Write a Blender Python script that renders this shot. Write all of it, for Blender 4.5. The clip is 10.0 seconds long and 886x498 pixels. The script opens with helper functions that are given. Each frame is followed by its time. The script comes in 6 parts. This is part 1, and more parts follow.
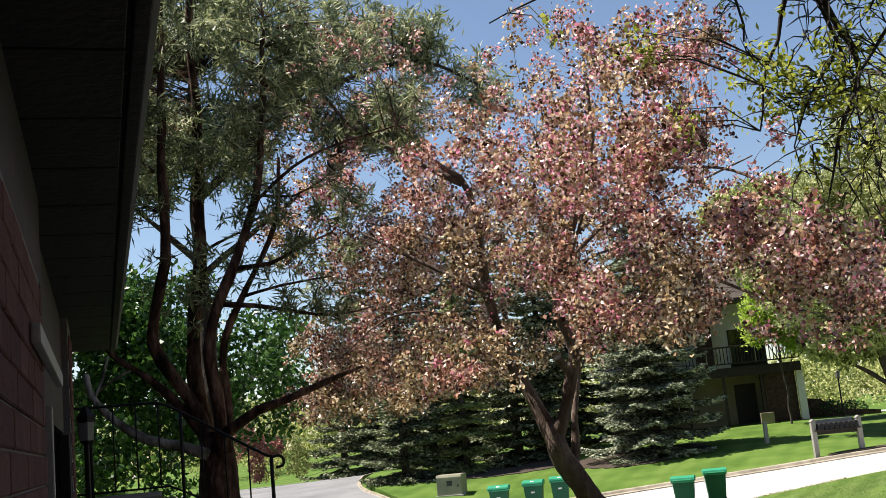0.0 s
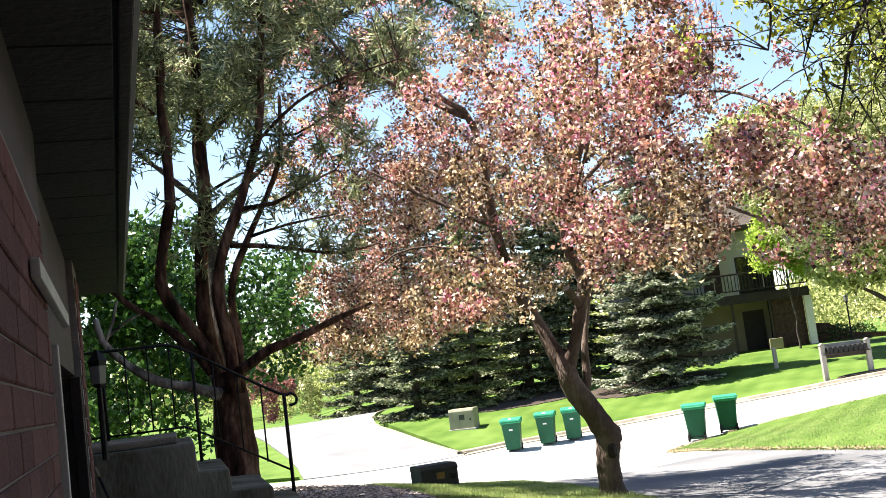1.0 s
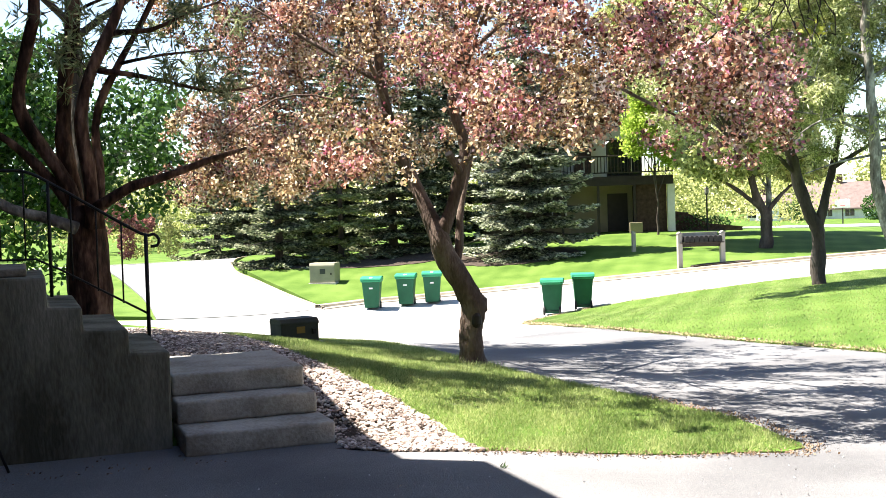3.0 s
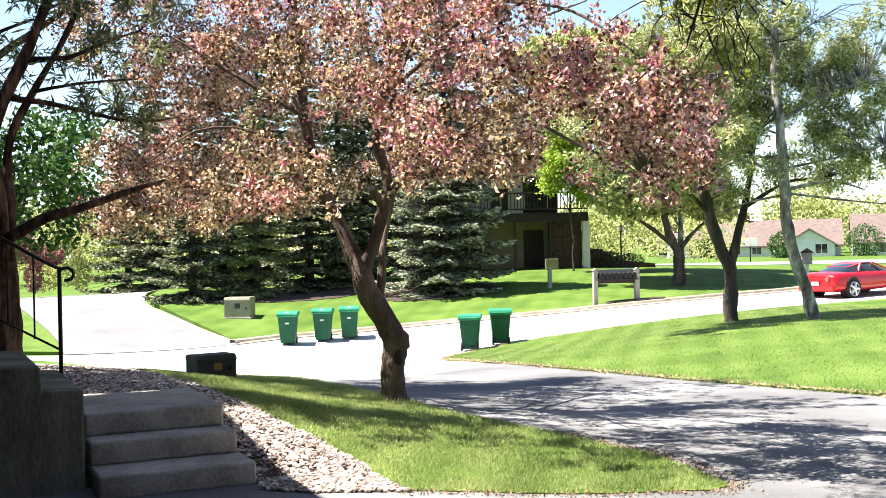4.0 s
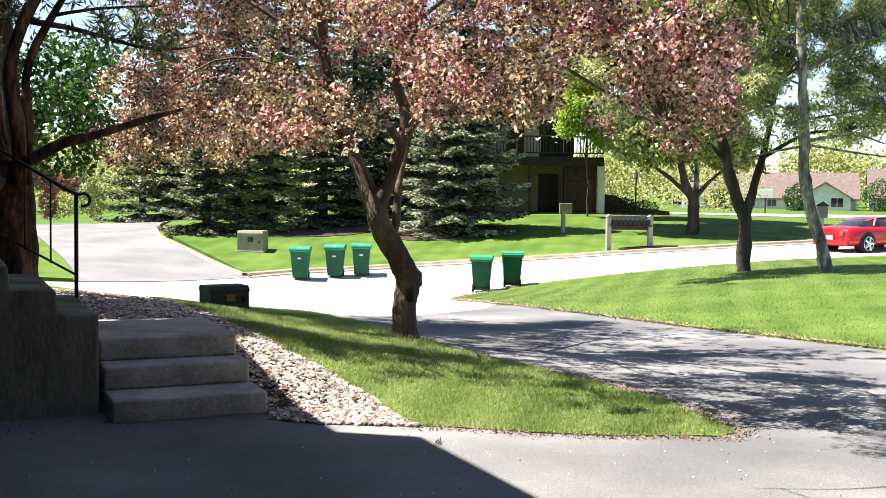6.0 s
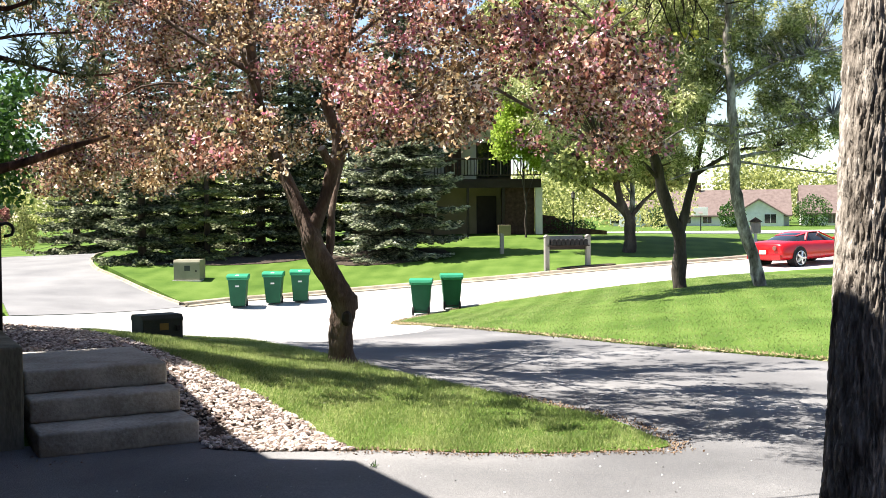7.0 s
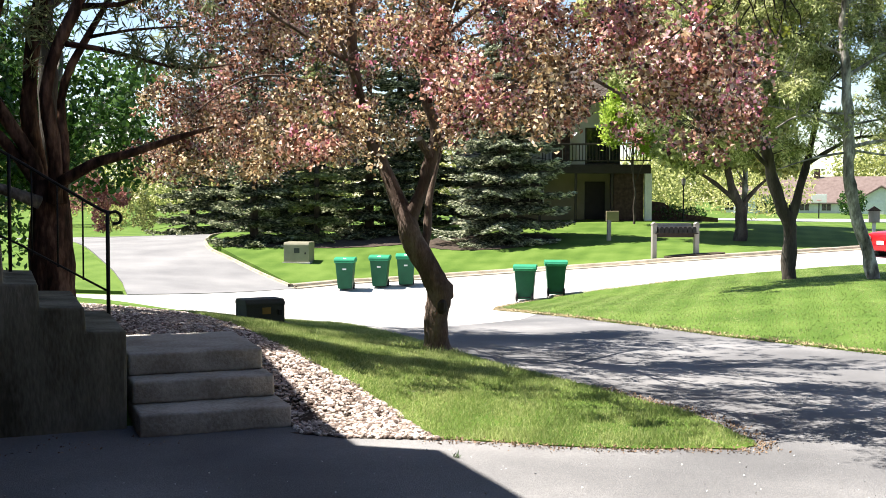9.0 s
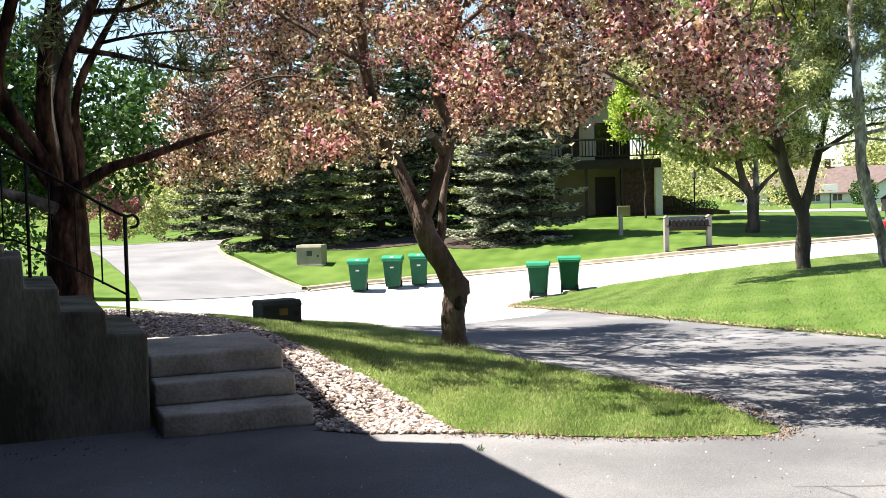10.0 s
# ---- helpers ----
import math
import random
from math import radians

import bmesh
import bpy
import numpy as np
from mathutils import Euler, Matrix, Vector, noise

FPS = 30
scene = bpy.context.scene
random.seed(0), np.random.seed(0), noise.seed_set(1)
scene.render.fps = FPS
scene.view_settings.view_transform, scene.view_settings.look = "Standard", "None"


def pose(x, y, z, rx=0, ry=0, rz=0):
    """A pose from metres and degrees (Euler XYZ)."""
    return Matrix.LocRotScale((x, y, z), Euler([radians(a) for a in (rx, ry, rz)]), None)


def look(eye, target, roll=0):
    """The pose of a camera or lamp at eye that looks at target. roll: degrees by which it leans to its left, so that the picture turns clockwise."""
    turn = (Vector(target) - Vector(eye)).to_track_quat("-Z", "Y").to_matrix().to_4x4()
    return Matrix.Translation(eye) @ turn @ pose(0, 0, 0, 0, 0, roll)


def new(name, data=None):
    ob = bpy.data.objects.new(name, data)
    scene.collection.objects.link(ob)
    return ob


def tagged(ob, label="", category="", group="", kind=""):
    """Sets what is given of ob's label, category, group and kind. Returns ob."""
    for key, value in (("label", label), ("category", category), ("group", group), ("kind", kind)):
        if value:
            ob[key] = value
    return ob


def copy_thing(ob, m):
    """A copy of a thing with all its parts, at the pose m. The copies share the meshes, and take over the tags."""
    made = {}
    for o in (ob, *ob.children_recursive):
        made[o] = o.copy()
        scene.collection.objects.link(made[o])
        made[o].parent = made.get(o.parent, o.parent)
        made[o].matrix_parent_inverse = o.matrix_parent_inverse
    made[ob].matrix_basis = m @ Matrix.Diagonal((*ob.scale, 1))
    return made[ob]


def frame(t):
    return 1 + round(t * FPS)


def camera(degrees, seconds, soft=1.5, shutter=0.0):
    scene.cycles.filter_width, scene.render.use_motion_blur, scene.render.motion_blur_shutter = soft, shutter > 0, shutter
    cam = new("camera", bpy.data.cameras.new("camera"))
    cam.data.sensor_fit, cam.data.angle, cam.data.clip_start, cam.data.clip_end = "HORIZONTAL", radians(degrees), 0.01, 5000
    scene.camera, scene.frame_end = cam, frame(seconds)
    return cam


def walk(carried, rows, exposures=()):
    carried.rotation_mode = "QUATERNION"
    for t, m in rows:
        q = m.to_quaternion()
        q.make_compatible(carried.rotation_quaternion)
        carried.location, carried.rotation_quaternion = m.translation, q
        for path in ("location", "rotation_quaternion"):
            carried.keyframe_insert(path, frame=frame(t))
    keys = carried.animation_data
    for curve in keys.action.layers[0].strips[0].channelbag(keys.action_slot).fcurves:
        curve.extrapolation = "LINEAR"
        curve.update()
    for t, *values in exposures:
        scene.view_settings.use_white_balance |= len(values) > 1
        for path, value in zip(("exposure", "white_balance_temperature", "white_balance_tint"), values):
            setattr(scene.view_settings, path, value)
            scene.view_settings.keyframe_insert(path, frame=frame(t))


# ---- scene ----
cam = camera(44.0, 10.0, soft=0.8)
PATH = [
    (0, (-0.181, -1.583, 1.73), (0.336, 0.321, 2.062), -5.5),
    (0.5, (-0.173, -1.608, 1.73), (0.407, 0.283, 2.026), -8.1),
    (1, (-0.171, -1.515, 1.709), (0.327, 0.409, 1.929), -7.2),
    (1.5, (-0.164, -1.572, 1.734), (0.365, 0.345, 1.952), -6.0),
    (2, (-0.21, -1.489, 1.736), (0.425, 0.404, 1.866), -1.9),
    (2.2, (-0.192, -1.418, 1.75), (0.417, 0.487, 1.785), -0.0),
    (3.3, (-0.177, -1.039, 1.742), (0.575, 0.813, 1.68), -1.6),
    (3.5, (-0.19, -0.998, 1.773), (0.623, 0.828, 1.725), 0.2),
    (4, (-0.22, -1.008, 1.755), (0.635, 0.801, 1.76), -1.2),
    (4.5, (-0.219, -1.008, 1.752), (0.59, 0.821, 1.718), -0.9),
    (5, (-0.225, -0.98, 1.739), (0.643, 0.819, 1.643), 0.3),
    (5.5, (-0.252, -0.989, 1.74), (0.596, 0.82, 1.656), 1.1),
    (5.7, (-0.252, -0.995, 1.737), (0.577, 0.822, 1.633), 0.9),
    (6.8, (-0.167, -0.965, 1.712), (0.717, 0.827, 1.636), -0.9),
    (7, (-0.158, -0.992, 1.703), (0.771, 0.778, 1.645), -0.5),
    (7.5, (-0.121, -1.149, 1.72), (0.782, 0.634, 1.644), -0.2),
    (8, (-0.117, -1.288, 1.723), (0.601, 0.577, 1.636), -1.9),
    (8.5, (-0.043, -1.305, 1.699), (0.661, 0.563, 1.569), -5.4),
    (8.7, (-0.015, -1.196, 1.705), (0.778, 0.637, 1.588), -4.4),
    (9, (-0.044, -1.157, 1.786), (0.702, 0.696, 1.698), 0.1),
    (9.5, (-0.062, -1.132, 1.719), (0.717, 0.707, 1.608), -2.6),
    (10, (-0.099, -1.149, 1.741), (0.629, 0.712, 1.654), -1.4),
]
walk(cam, [(t, look(eye, target, roll)) for t, eye, target, roll in PATH],
     [(0, 1.05, 6600, 13), (0.5, 1.7, 6600, 13), (0.7, 1.85, 6600, 13), (1.2, 2.1, 6600, 13), (2.0, 2.22, 6600, 13), (3.5, 2.08, 6600, 13), (5.5, 1.69, 6600, 13), (10, 1.63, 6600, 13)])

# ---- world, sun ----
SUN_AWAY = (0.45, -0.25)  # how far a shadow falls per metre of height
world = bpy.data.worlds.new("world")
scene.world = world
world.use_nodes = True
sky = world.node_tree.nodes.new("ShaderNodeTexSky")
sky.sky_type, sky.sun_disc = "NISHITA", False
sky.sun_elevation = math.atan2(1, math.hypot(*SUN_AWAY))
sky.sun_rotation = math.atan2(-SUN_AWAY[0], -SUN_AWAY[1])
sky.air_density, sky.dust_density = 1.0, 0.1
world.node_tree.links.new(sky.outputs[0], world.node_tree.nodes["Background"].inputs[0])
world.node_tree.nodes["Background"].inputs[1].default_value = 0.066
sun = new("sun", bpy.data.lights.new("sun", "SUN"))
sun.data.energy, sun.data.angle, sun.data.color = 5.0, radians(0.4), (1.0, 0.95, 0.86)
sun.matrix_world = look((-SUN_AWAY[0] * 40, -SUN_AWAY[1] * 40, 40), (0, 0, 0))


# ---- materials ----
def shade(name, colors, scale=4.0, rough=0.8, bump=0.0, bump_scale=40.0, metal=0.0, fine=0.35, island=0.0, piece=0.0,
          leafy=0.0, stretch=(1, 1, 1), specular=0.3, coat=0.0, stripe=None):
    """A procedural surface: colours blended by broad noise, mottled by fine grain, with bump relief."""
    m = bpy.data.materials.new(name)
    m.use_nodes = True
    nt = m.node_tree
    n, link = nt.nodes, nt.links.new
    bsdf, out = n["Principled BSDF"], n["Material Output"]
    co = n.new("ShaderNodeTexCoord")
    mp = n.new("ShaderNodeMapping")
    mp.inputs["Scale"].default_value = stretch
    link(co.outputs["Object"], mp.inputs[0])
    broad = n.new("ShaderNodeTexNoise")
    broad.inputs["Scale"].default_value, broad.inputs["Detail"].default_value = scale, 5
    grain = n.new("ShaderNodeTexNoise")
    grain.inputs["Scale"].default_value, grain.inputs["Detail"].default_value = bump_scale, 4
    link(mp.outputs[0], broad.inputs["Vector"])
    link(mp.outputs[0], grain.inputs["Vector"])
    mixer = n.new("ShaderNodeMath")
    mixer.operation = "MULTIPLY_ADD"
    mixer.inputs[1].default_value = fine
    link(grain.outputs[0], mixer.inputs[0])
    shift = n.new("ShaderNodeMath")
    shift.operation = "SUBTRACT"
    shift.inputs[1].default_value = fine / 2
    link(broad.outputs[0], shift.inputs[0])
    link(shift.outputs[0], mixer.inputs[2])
    value = mixer.outputs[0]
    for share, kind, socket in ((island, "ShaderNodeNewGeometry", "Random Per Island"), (piece, "ShaderNodeObjectInfo", "Random")):
        if share:
            src = n.new(kind)
            mix = n.new("ShaderNodeMix")
            mix.inputs[0].default_value = share
            link(value, mix.inputs[2])
            link(src.outputs[socket], mix.inputs[3])
            value = mix.outputs[0]
    if stripe:
        turn = n.new("ShaderNodeMapping")
        turn.inputs["Rotation"].default_value = (0, 0, radians(stripe[0]))
        link(co.outputs["Object"], turn.inputs[0])
        wave = n.new("ShaderNodeTexWave")
        wave.wave_profile = "SIN"
        wave.inputs["Scale"].default_value, wave.inputs["Distortion"].default_value, wave.inputs["Detail Scale"].default_value = 0.314 / stripe[1], 0.6, 0.4
        link(turn.outputs[0], wave.inputs["Vector"])
        add = n.new("ShaderNodeMath")
        add.operation = "MULTIPLY_ADD"
        add.inputs[1].default_value = stripe[2]
        link(wave.outputs["Fac"], add.inputs[0])
        link(value, add.inputs[2])
        value = add.outputs[0]
    ramp = n.new("ShaderNodeValToRGB")
    e = ramp.color_ramp.elements
    lo, hi = (0.08, 0.92) if (island or piece) else (0.3, 0.7)
    while len(e) < len(colors):
        e.new(0.5)
    for k, c in enumerate(colors):
        e[k].position = lo + (hi - lo) * k / max(1, len(colors) - 1)
        e[k].color = (*c, 1)
    link(value, ramp.inputs[0])
    link(ramp.outputs[0], bsdf.inputs["Base Color"])
    bsdf.inputs["Roughness"].default_value = rough
    bsdf.inputs["Metallic"].default_value = metal
    bsdf.inputs["Specular IOR Level"].default_value = specular
    bsdf.inputs["Coat Weight"].default_value = coat
    bsdf.inputs["Coat Roughness"].default_value = 0.04
    if bump:
        b = n.new("ShaderNodeBump")
        b.inputs["Strength"].default_value, b.inputs["Distance"].default_value = min(1.0, bump), 0.02
        link(grain.outputs[0], b.inputs["Height"])
        link(b.outputs[0], bsdf.inputs["Normal"])
    if leafy:
        tr = n.new("ShaderNodeBsdfTranslucent")
        link(ramp.outputs[0], tr.inputs[0])
        mx = n.new("ShaderNodeMixShader")
        mx.inputs[0].default_value = leafy
        link(bsdf.outputs[0], mx.inputs[1])
        link(tr.outputs[0], mx.inputs[2])
        link(mx.outputs[0], out.inputs[0])
    return m


GRASS = shade("lawn_grass", [(0.045, 0.09, 0.013), (0.07, 0.125, 0.02), (0.105, 0.165, 0.033)], 0.6, 0.9, 0.3, 30, fine=0.5, specular=0.1, stripe=(38, 0.8, 0.08))
BLADES = shade("grass_blades", [(0.085, 0.145, 0.038), (0.23, 0.305, 0.09), (0.49, 0.53, 0.23)], 0.5, 0.5, island=0.5, leafy=0.6, stripe=(38, 0.8, 0.22))
ASPHALT = shade("driveway_asphalt", [(0.115, 0.117, 0.121), (0.168, 0.169, 0.172), (0.26, 0.259, 0.258)], 0.5, 0.95, 0.5, 130, fine=0.75, specular=0.05)
ROADBED = shade("street_surface", [(0.36, 0.355, 0.34), (0.42, 0.41, 0.39), (0.47, 0.46, 0.44)], 0.5, 0.9, 0.3, 70, fine=0.35)
CONCRETE = shade("weathered_concrete", [(0.28, 0.26, 0.22), (0.38, 0.36, 0.315), (0.47, 0.45, 0.4)], 3.0, 0.95, 0.35, 35, fine=0.6, specular=0.1)
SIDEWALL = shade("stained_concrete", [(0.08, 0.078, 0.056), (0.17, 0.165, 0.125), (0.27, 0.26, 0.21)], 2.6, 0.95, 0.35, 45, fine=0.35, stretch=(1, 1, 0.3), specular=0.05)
LANEBED = shade("lane_asphalt", [(0.15, 0.15, 0.152), (0.19, 0.19, 0.19), (0.235, 0.233, 0.23)], 0.5, 0.95, 0.3, 60, fine=0.4, specular=0.1)
KERBSTONE = shade("kerb_concrete", [(0.2, 0.17, 0.125), (0.29, 0.25, 0.19), (0.37, 0.32, 0.25)], 3, 0.9, 0.4, 40, fine=0.6)
BRICK = shade("red_brick", [(0.075, 0.03, 0.024), (0.125, 0.05, 0.04), (0.18, 0.08, 0.062)], 8, 0.9, 0.5, 90, piece=0.5)
BRICKWALL = shade("brown_brick", [(0.035, 0.02, 0.016), (0.06, 0.036, 0.028), (0.095, 0.058, 0.045)], 6, 0.9, 0.4, 60)
MORTAR = shade("mortar", [(0.2, 0.183, 0.16), (0.27, 0.25, 0.22)], 5, 0.95, 0.4, 120)
CREAM = shade("cream_paint", [(0.42, 0.4, 0.32), (0.52, 0.5, 0.41)], 5, 0.6, 0.15, 60)
BROWN = shade("dark_brown_paint", [(0.02, 0.014, 0.012), (0.034, 0.025, 0.02)], 3, 0.6, 0.2, 40)
SHINGLE = shade("brown_shingles", [(0.045, 0.036, 0.03), (0.075, 0.06, 0.048)], 6, 0.95, 0.5, 60)
REDROOF = shade("rust_shingles", [(0.13, 0.095, 0.085), (0.19, 0.145, 0.13)], 2, 0.95, 0.4, 20)
WHITEWALL = shade("white_siding", [(0.62, 0.62, 0.6), (0.74, 0.74, 0.72)], 2, 0.7, 0.2, 20)
BEIGE = shade("beige_stucco", [(0.21, 0.18, 0.115), (0.28, 0.24, 0.16)], 1.5, 0.9, 0.3, 30)
IRON = shade("black_iron", [(0.012, 0.012, 0.013), (0.03, 0.028, 0.027)], 9, 0.5, 0.3, 80, metal=0.4)
BINBODY = shade("dark_green_plastic", [(0.006, 0.07, 0.034), (0.01, 0.095, 0.047)], 3, 0.55, 0.15, 60, specular=0.25)
BINGREEN = shade("green_plastic", [(0.016, 0.21, 0.105), (0.026, 0.27, 0.14)], 3, 0.5, 0.1, 60, specular=0.35)
BLACKRUBBER = shade("black_rubber", [(0.012, 0.012, 0.012), (0.025, 0.025, 0.025)], 8, 0.8, 0.2, 60)
BOXGREEN = shade("dark_green_box_paint", [(0.028, 0.034, 0.03), (0.045, 0.052, 0.045)], 4, 0.7, 0.15, 50)
BOXTAN = shade("tan_box_paint", [(0.21, 0.2, 0.135), (0.28, 0.265, 0.185)], 3, 0.6, 0.15, 50)
WOOD = shade("grey_weathered_wood", [(0.24, 0.22, 0.19), (0.34, 0.32, 0.28)], 4, 0.9, 0.4, 30, stretch=(1, 1, 0.15))
CARPAINT = shade("red_car_paint", [(0.46, 0.004, 0.009), (0.52, 0.007, 0.012)], 2, 0.3, specular=0.4, coat=0.35)
CHROME = shade("wheel_alloy", [(0.55, 0.55, 0.56), (0.68, 0.68, 0.69)], 6, 0.25, metal=0.9)
DARKGLASS = shade("dark_glass", [(0.012, 0.014, 0.016), (0.025, 0.028, 0.03)], 2, 0.06, specular=0.7)
STONE = shade("river_stone", [(0.1, 0.072, 0.06), (0.4, 0.325, 0.28), (0.82, 0.75, 0.69)], 9, 0.9, 0.4, 70, piece=0.8)
STONEBED = shade("stone_bed", [(0.1, 0.072, 0.06), (0.4, 0.325, 0.28), (0.82, 0.75, 0.69)], 14, 0.95, 0.8, 60, island=0.8)
CRABBARK = shade("crabapple_bark", [(0.05, 0.033, 0.026), (0.11, 0.078, 0.062), (0.2, 0.155, 0.125)], 5, 0.95, 0.9, 45, stretch=(1, 1, 0.35))
PINEBARK = shade("pine_bark", [(0.02, 0.013, 0.01), (0.085, 0.046, 0.033), (0.25, 0.145, 0.1)], 9, 0.95, 0.9, 30, stretch=(1, 1, 0.3), specular=0.1)
DARKBARK = shade("dark_pine_bark", [(0.025, 0.02, 0.017), (0.055, 0.044, 0.037), (0.1, 0.083, 0.07)], 4, 0.95, 0.9, 30, stretch=(1, 1, 0.3))
GREYBARK = shade("grey_bark", [(0.05, 0.042, 0.037), (0.19, 0.172, 0.155), (0.5, 0.47, 0.43)], 6, 0.95, 0.9, 25, stretch=(1, 1, 0.4))
TWIGBARK = shade("dark_twig_bark", [(0.02, 0.017, 0.014), (0.05, 0.043, 0.036)], 6, 0.95, 0.4, 40)
OAKBARK = shade("oak_bark", [(0.1, 0.085, 0.07), (0.36, 0.32, 0.275), (0.65, 0.6, 0.54)], 16, 0.95, 1.0, 60, stretch=(1, 1, 0.25))
# Near-black and near-white ends put gap shade and sun glints into leaf colour.
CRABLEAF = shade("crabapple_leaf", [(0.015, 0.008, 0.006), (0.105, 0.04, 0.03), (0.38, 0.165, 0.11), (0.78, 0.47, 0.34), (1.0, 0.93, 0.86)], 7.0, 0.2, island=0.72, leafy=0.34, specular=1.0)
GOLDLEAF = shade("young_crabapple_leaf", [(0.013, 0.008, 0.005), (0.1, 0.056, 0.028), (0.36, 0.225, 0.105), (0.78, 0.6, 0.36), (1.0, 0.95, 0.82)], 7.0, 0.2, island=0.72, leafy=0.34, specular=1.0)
BLOSSOM = shade("crabapple_blossom", [(0.3, 0.035, 0.09), (0.84, 0.33, 0.46), (1.0, 0.92, 0.96)], 5.0, 0.5, island=0.7, leafy=0.46)
PINENEEDLE = shade("pine_needles", [(0.05, 0.07, 0.032), (0.2, 0.24, 0.11), (0.56, 0.58, 0.33)], 1.0, 0.5, island=0.7, leafy=0.42, specular=0.6)
YELLOWPINE = shade("yellow_green_needles", [(0.07, 0.1, 0.03), (0.34, 0.38, 0.13), (0.85, 0.84, 0.48)], 0.8, 0.45, island=0.75, leafy=0.55, specular=0.6)
# Bright and dark ramp ends put sunlit tips and shaded gaps into the needles.
SPRUCENEEDLE = shade("spruce_needles", [(0.014, 0.022, 0.011), (0.05, 0.068, 0.032), (0.24, 0.27, 0.15), (0.78, 0.79, 0.56)], 3.0, 0.6, island=0.62, leafy=0.3)
SUNBLUESPRUCE = shade("sunlit_blue_spruce_needles", [(0.016, 0.024, 0.014), (0.1, 0.12, 0.075), (0.42, 0.45, 0.31), (0.9, 0.92, 0.72)], 3.0, 0.6, island=0.66, leafy=0.3)
PALESPRUCE = shade("pale_spruce_needles", [(0.06, 0.08, 0.03), (0.26, 0.31, 0.12), (0.66, 0.66, 0.34)], 1.0, 0.6, island=0.6, leafy=0.45)
GREENLEAF = shade("green_leaf", [(0.012, 0.04, 0.008), (0.04, 0.1, 0.02), (0.13, 0.24, 0.05)], 0.8, 0.35, island=0.65, leafy=0.35)
LIMELEAF = shade("lime_leaf", [(0.22, 0.34, 0.035), (0.38, 0.52, 0.07), (0.62, 0.74, 0.18)], 0.9, 0.5, island=0.6, leafy=0.5)
YOUNGLEAF = shade("young_oak_leaf", [(0.2, 0.25, 0.03), (0.32, 0.36, 0.05), (0.42, 0.42, 0.09)], 1.2, 0.5, island=0.6, leafy=0.5)
CANOPYLEAF = shade("pale_canopy_leaf", [(0.09, 0.13, 0.035), (0.34, 0.38, 0.12), (0.7, 0.7, 0.3)], 0.3, 0.6, island=0.7, leafy=0.28)
FARLEAF = shade("distant_leaf", [(0.11, 0.145, 0.04), (0.35, 0.38, 0.12), (0.7, 0.69, 0.3)], 0.3, 0.7, island=0.7, leafy=0.42)
REDLEAF = shade("red_leaf", [(0.12, 0.05, 0.045), (0.32, 0.14, 0.12), (0.6, 0.32, 0.27)], 0.8, 0.6, island=0.6, leafy=0.4)
LABELYELLOW = shade("yellow_label", [(0.2, 0.13, 0.03), (0.27, 0.18, 0.045)], 4, 0.6)
WHITEPAINT = shade("white_paint", [(0.66, 0.66, 0.64), (0.76, 0.76, 0.74)], 4, 0.6, 0.1, 40)
FROSTGLASS = shade("lantern_glass", [(0.16, 0.16, 0.15), (0.22, 0.22, 0.2)], 3, 0.3)
DRYLEAF = shade("dry_leaf", [(0.1, 0.06, 0.035), (0.2, 0.13, 0.08), (0.32, 0.24, 0.16)], 2, 0.8, island=0.8)
STRAW = shade("dead_grass", [(0.16, 0.12, 0.065), (0.3, 0.24, 0.13), (0.45, 0.38, 0.22)], 2, 0.9, island=0.8)
# Dark ground tone, also standing in for shade by mailboxes and stones.
DARKGROUND = shade("dark_ground", [(0.03, 0.022, 0.016), (0.075, 0.055, 0.04)], 6, 0.95, 0.9, 50, fine=0.6)


# ---- building helpers ----
def mesh_of(name, verts, faces, material, smooth=False):
    me = bpy.data.meshes.new(name)
    me.from_pydata([tuple(map(float, v)) for v in verts], [], faces)
    me.materials.append(material)
    if smooth:
        me.polygons.foreach_set("use_smooth", [True] * len(me.polygons))
    me.update()
    return me


def part(name, bm, material, parent=None, label="", m=None, smooth=False):
    """Links a bmesh as one mesh object, under a thing or a part."""
    me = bpy.data.meshes.new(name)
    bm.to_mesh(me)
    bm.free()
    me.materials.append(material)
    if smooth:
        me.polygons.foreach_set("use_smooth", [True] * len(me.polygons))
    ob = new(name, me)
    ob.parent = parent
    if m is not None:
        ob.matrix_basis = m
    if label:
        ob["label"] = label
    return ob


def put_mesh(name, me, parent=None, m=None, label=""):
    ob = new(name, me)
    ob.parent = parent
    if m is not None:
        ob.matrix_basis = m
    if label:
        ob["label"] = label
    return ob


def thing(name, label, category, m=None, group="", kind=""):
    ob = new(name)
    ob.empty_display_size = 0.2
    if m is not None:
        ob.matrix_basis = m
    return tagged(ob, label, category, group, kind)


def box(sx, sy, sz, x=0, y=0, z=0, bevel=0.0, bm=None, turn=None, segments=2):
    """A box with its base centre at (x, y, z), bevelled."""
    b = bmesh.new()
    bmesh.ops.create_cube(b, size=1)
    bmesh.ops.scale(b, vec=(sx, sy, sz), verts=b.verts)
    if bevel:
        bmesh.ops.bevel(b, geom=b.edges[:], offset=bevel, segments=segments, profile=0.6, affect="EDGES")
    bmesh.ops.translate(b, vec=(0, 0, sz / 2), verts=b.verts)
    if turn is not None:
        bmesh.ops.transform(b, matrix=turn, verts=b.verts)
    bmesh.ops.translate(b, vec=(x, y, z), verts=b.verts)
    return merge(bm, b)


def merge(bm, b):
    if bm is None:
        return b
    tmp = bpy.data.meshes.new("tmp")
    b.to_mesh(tmp)
    b.free()
    bm.from_mesh(tmp)
    bpy.data.meshes.remove(tmp)
    return bm


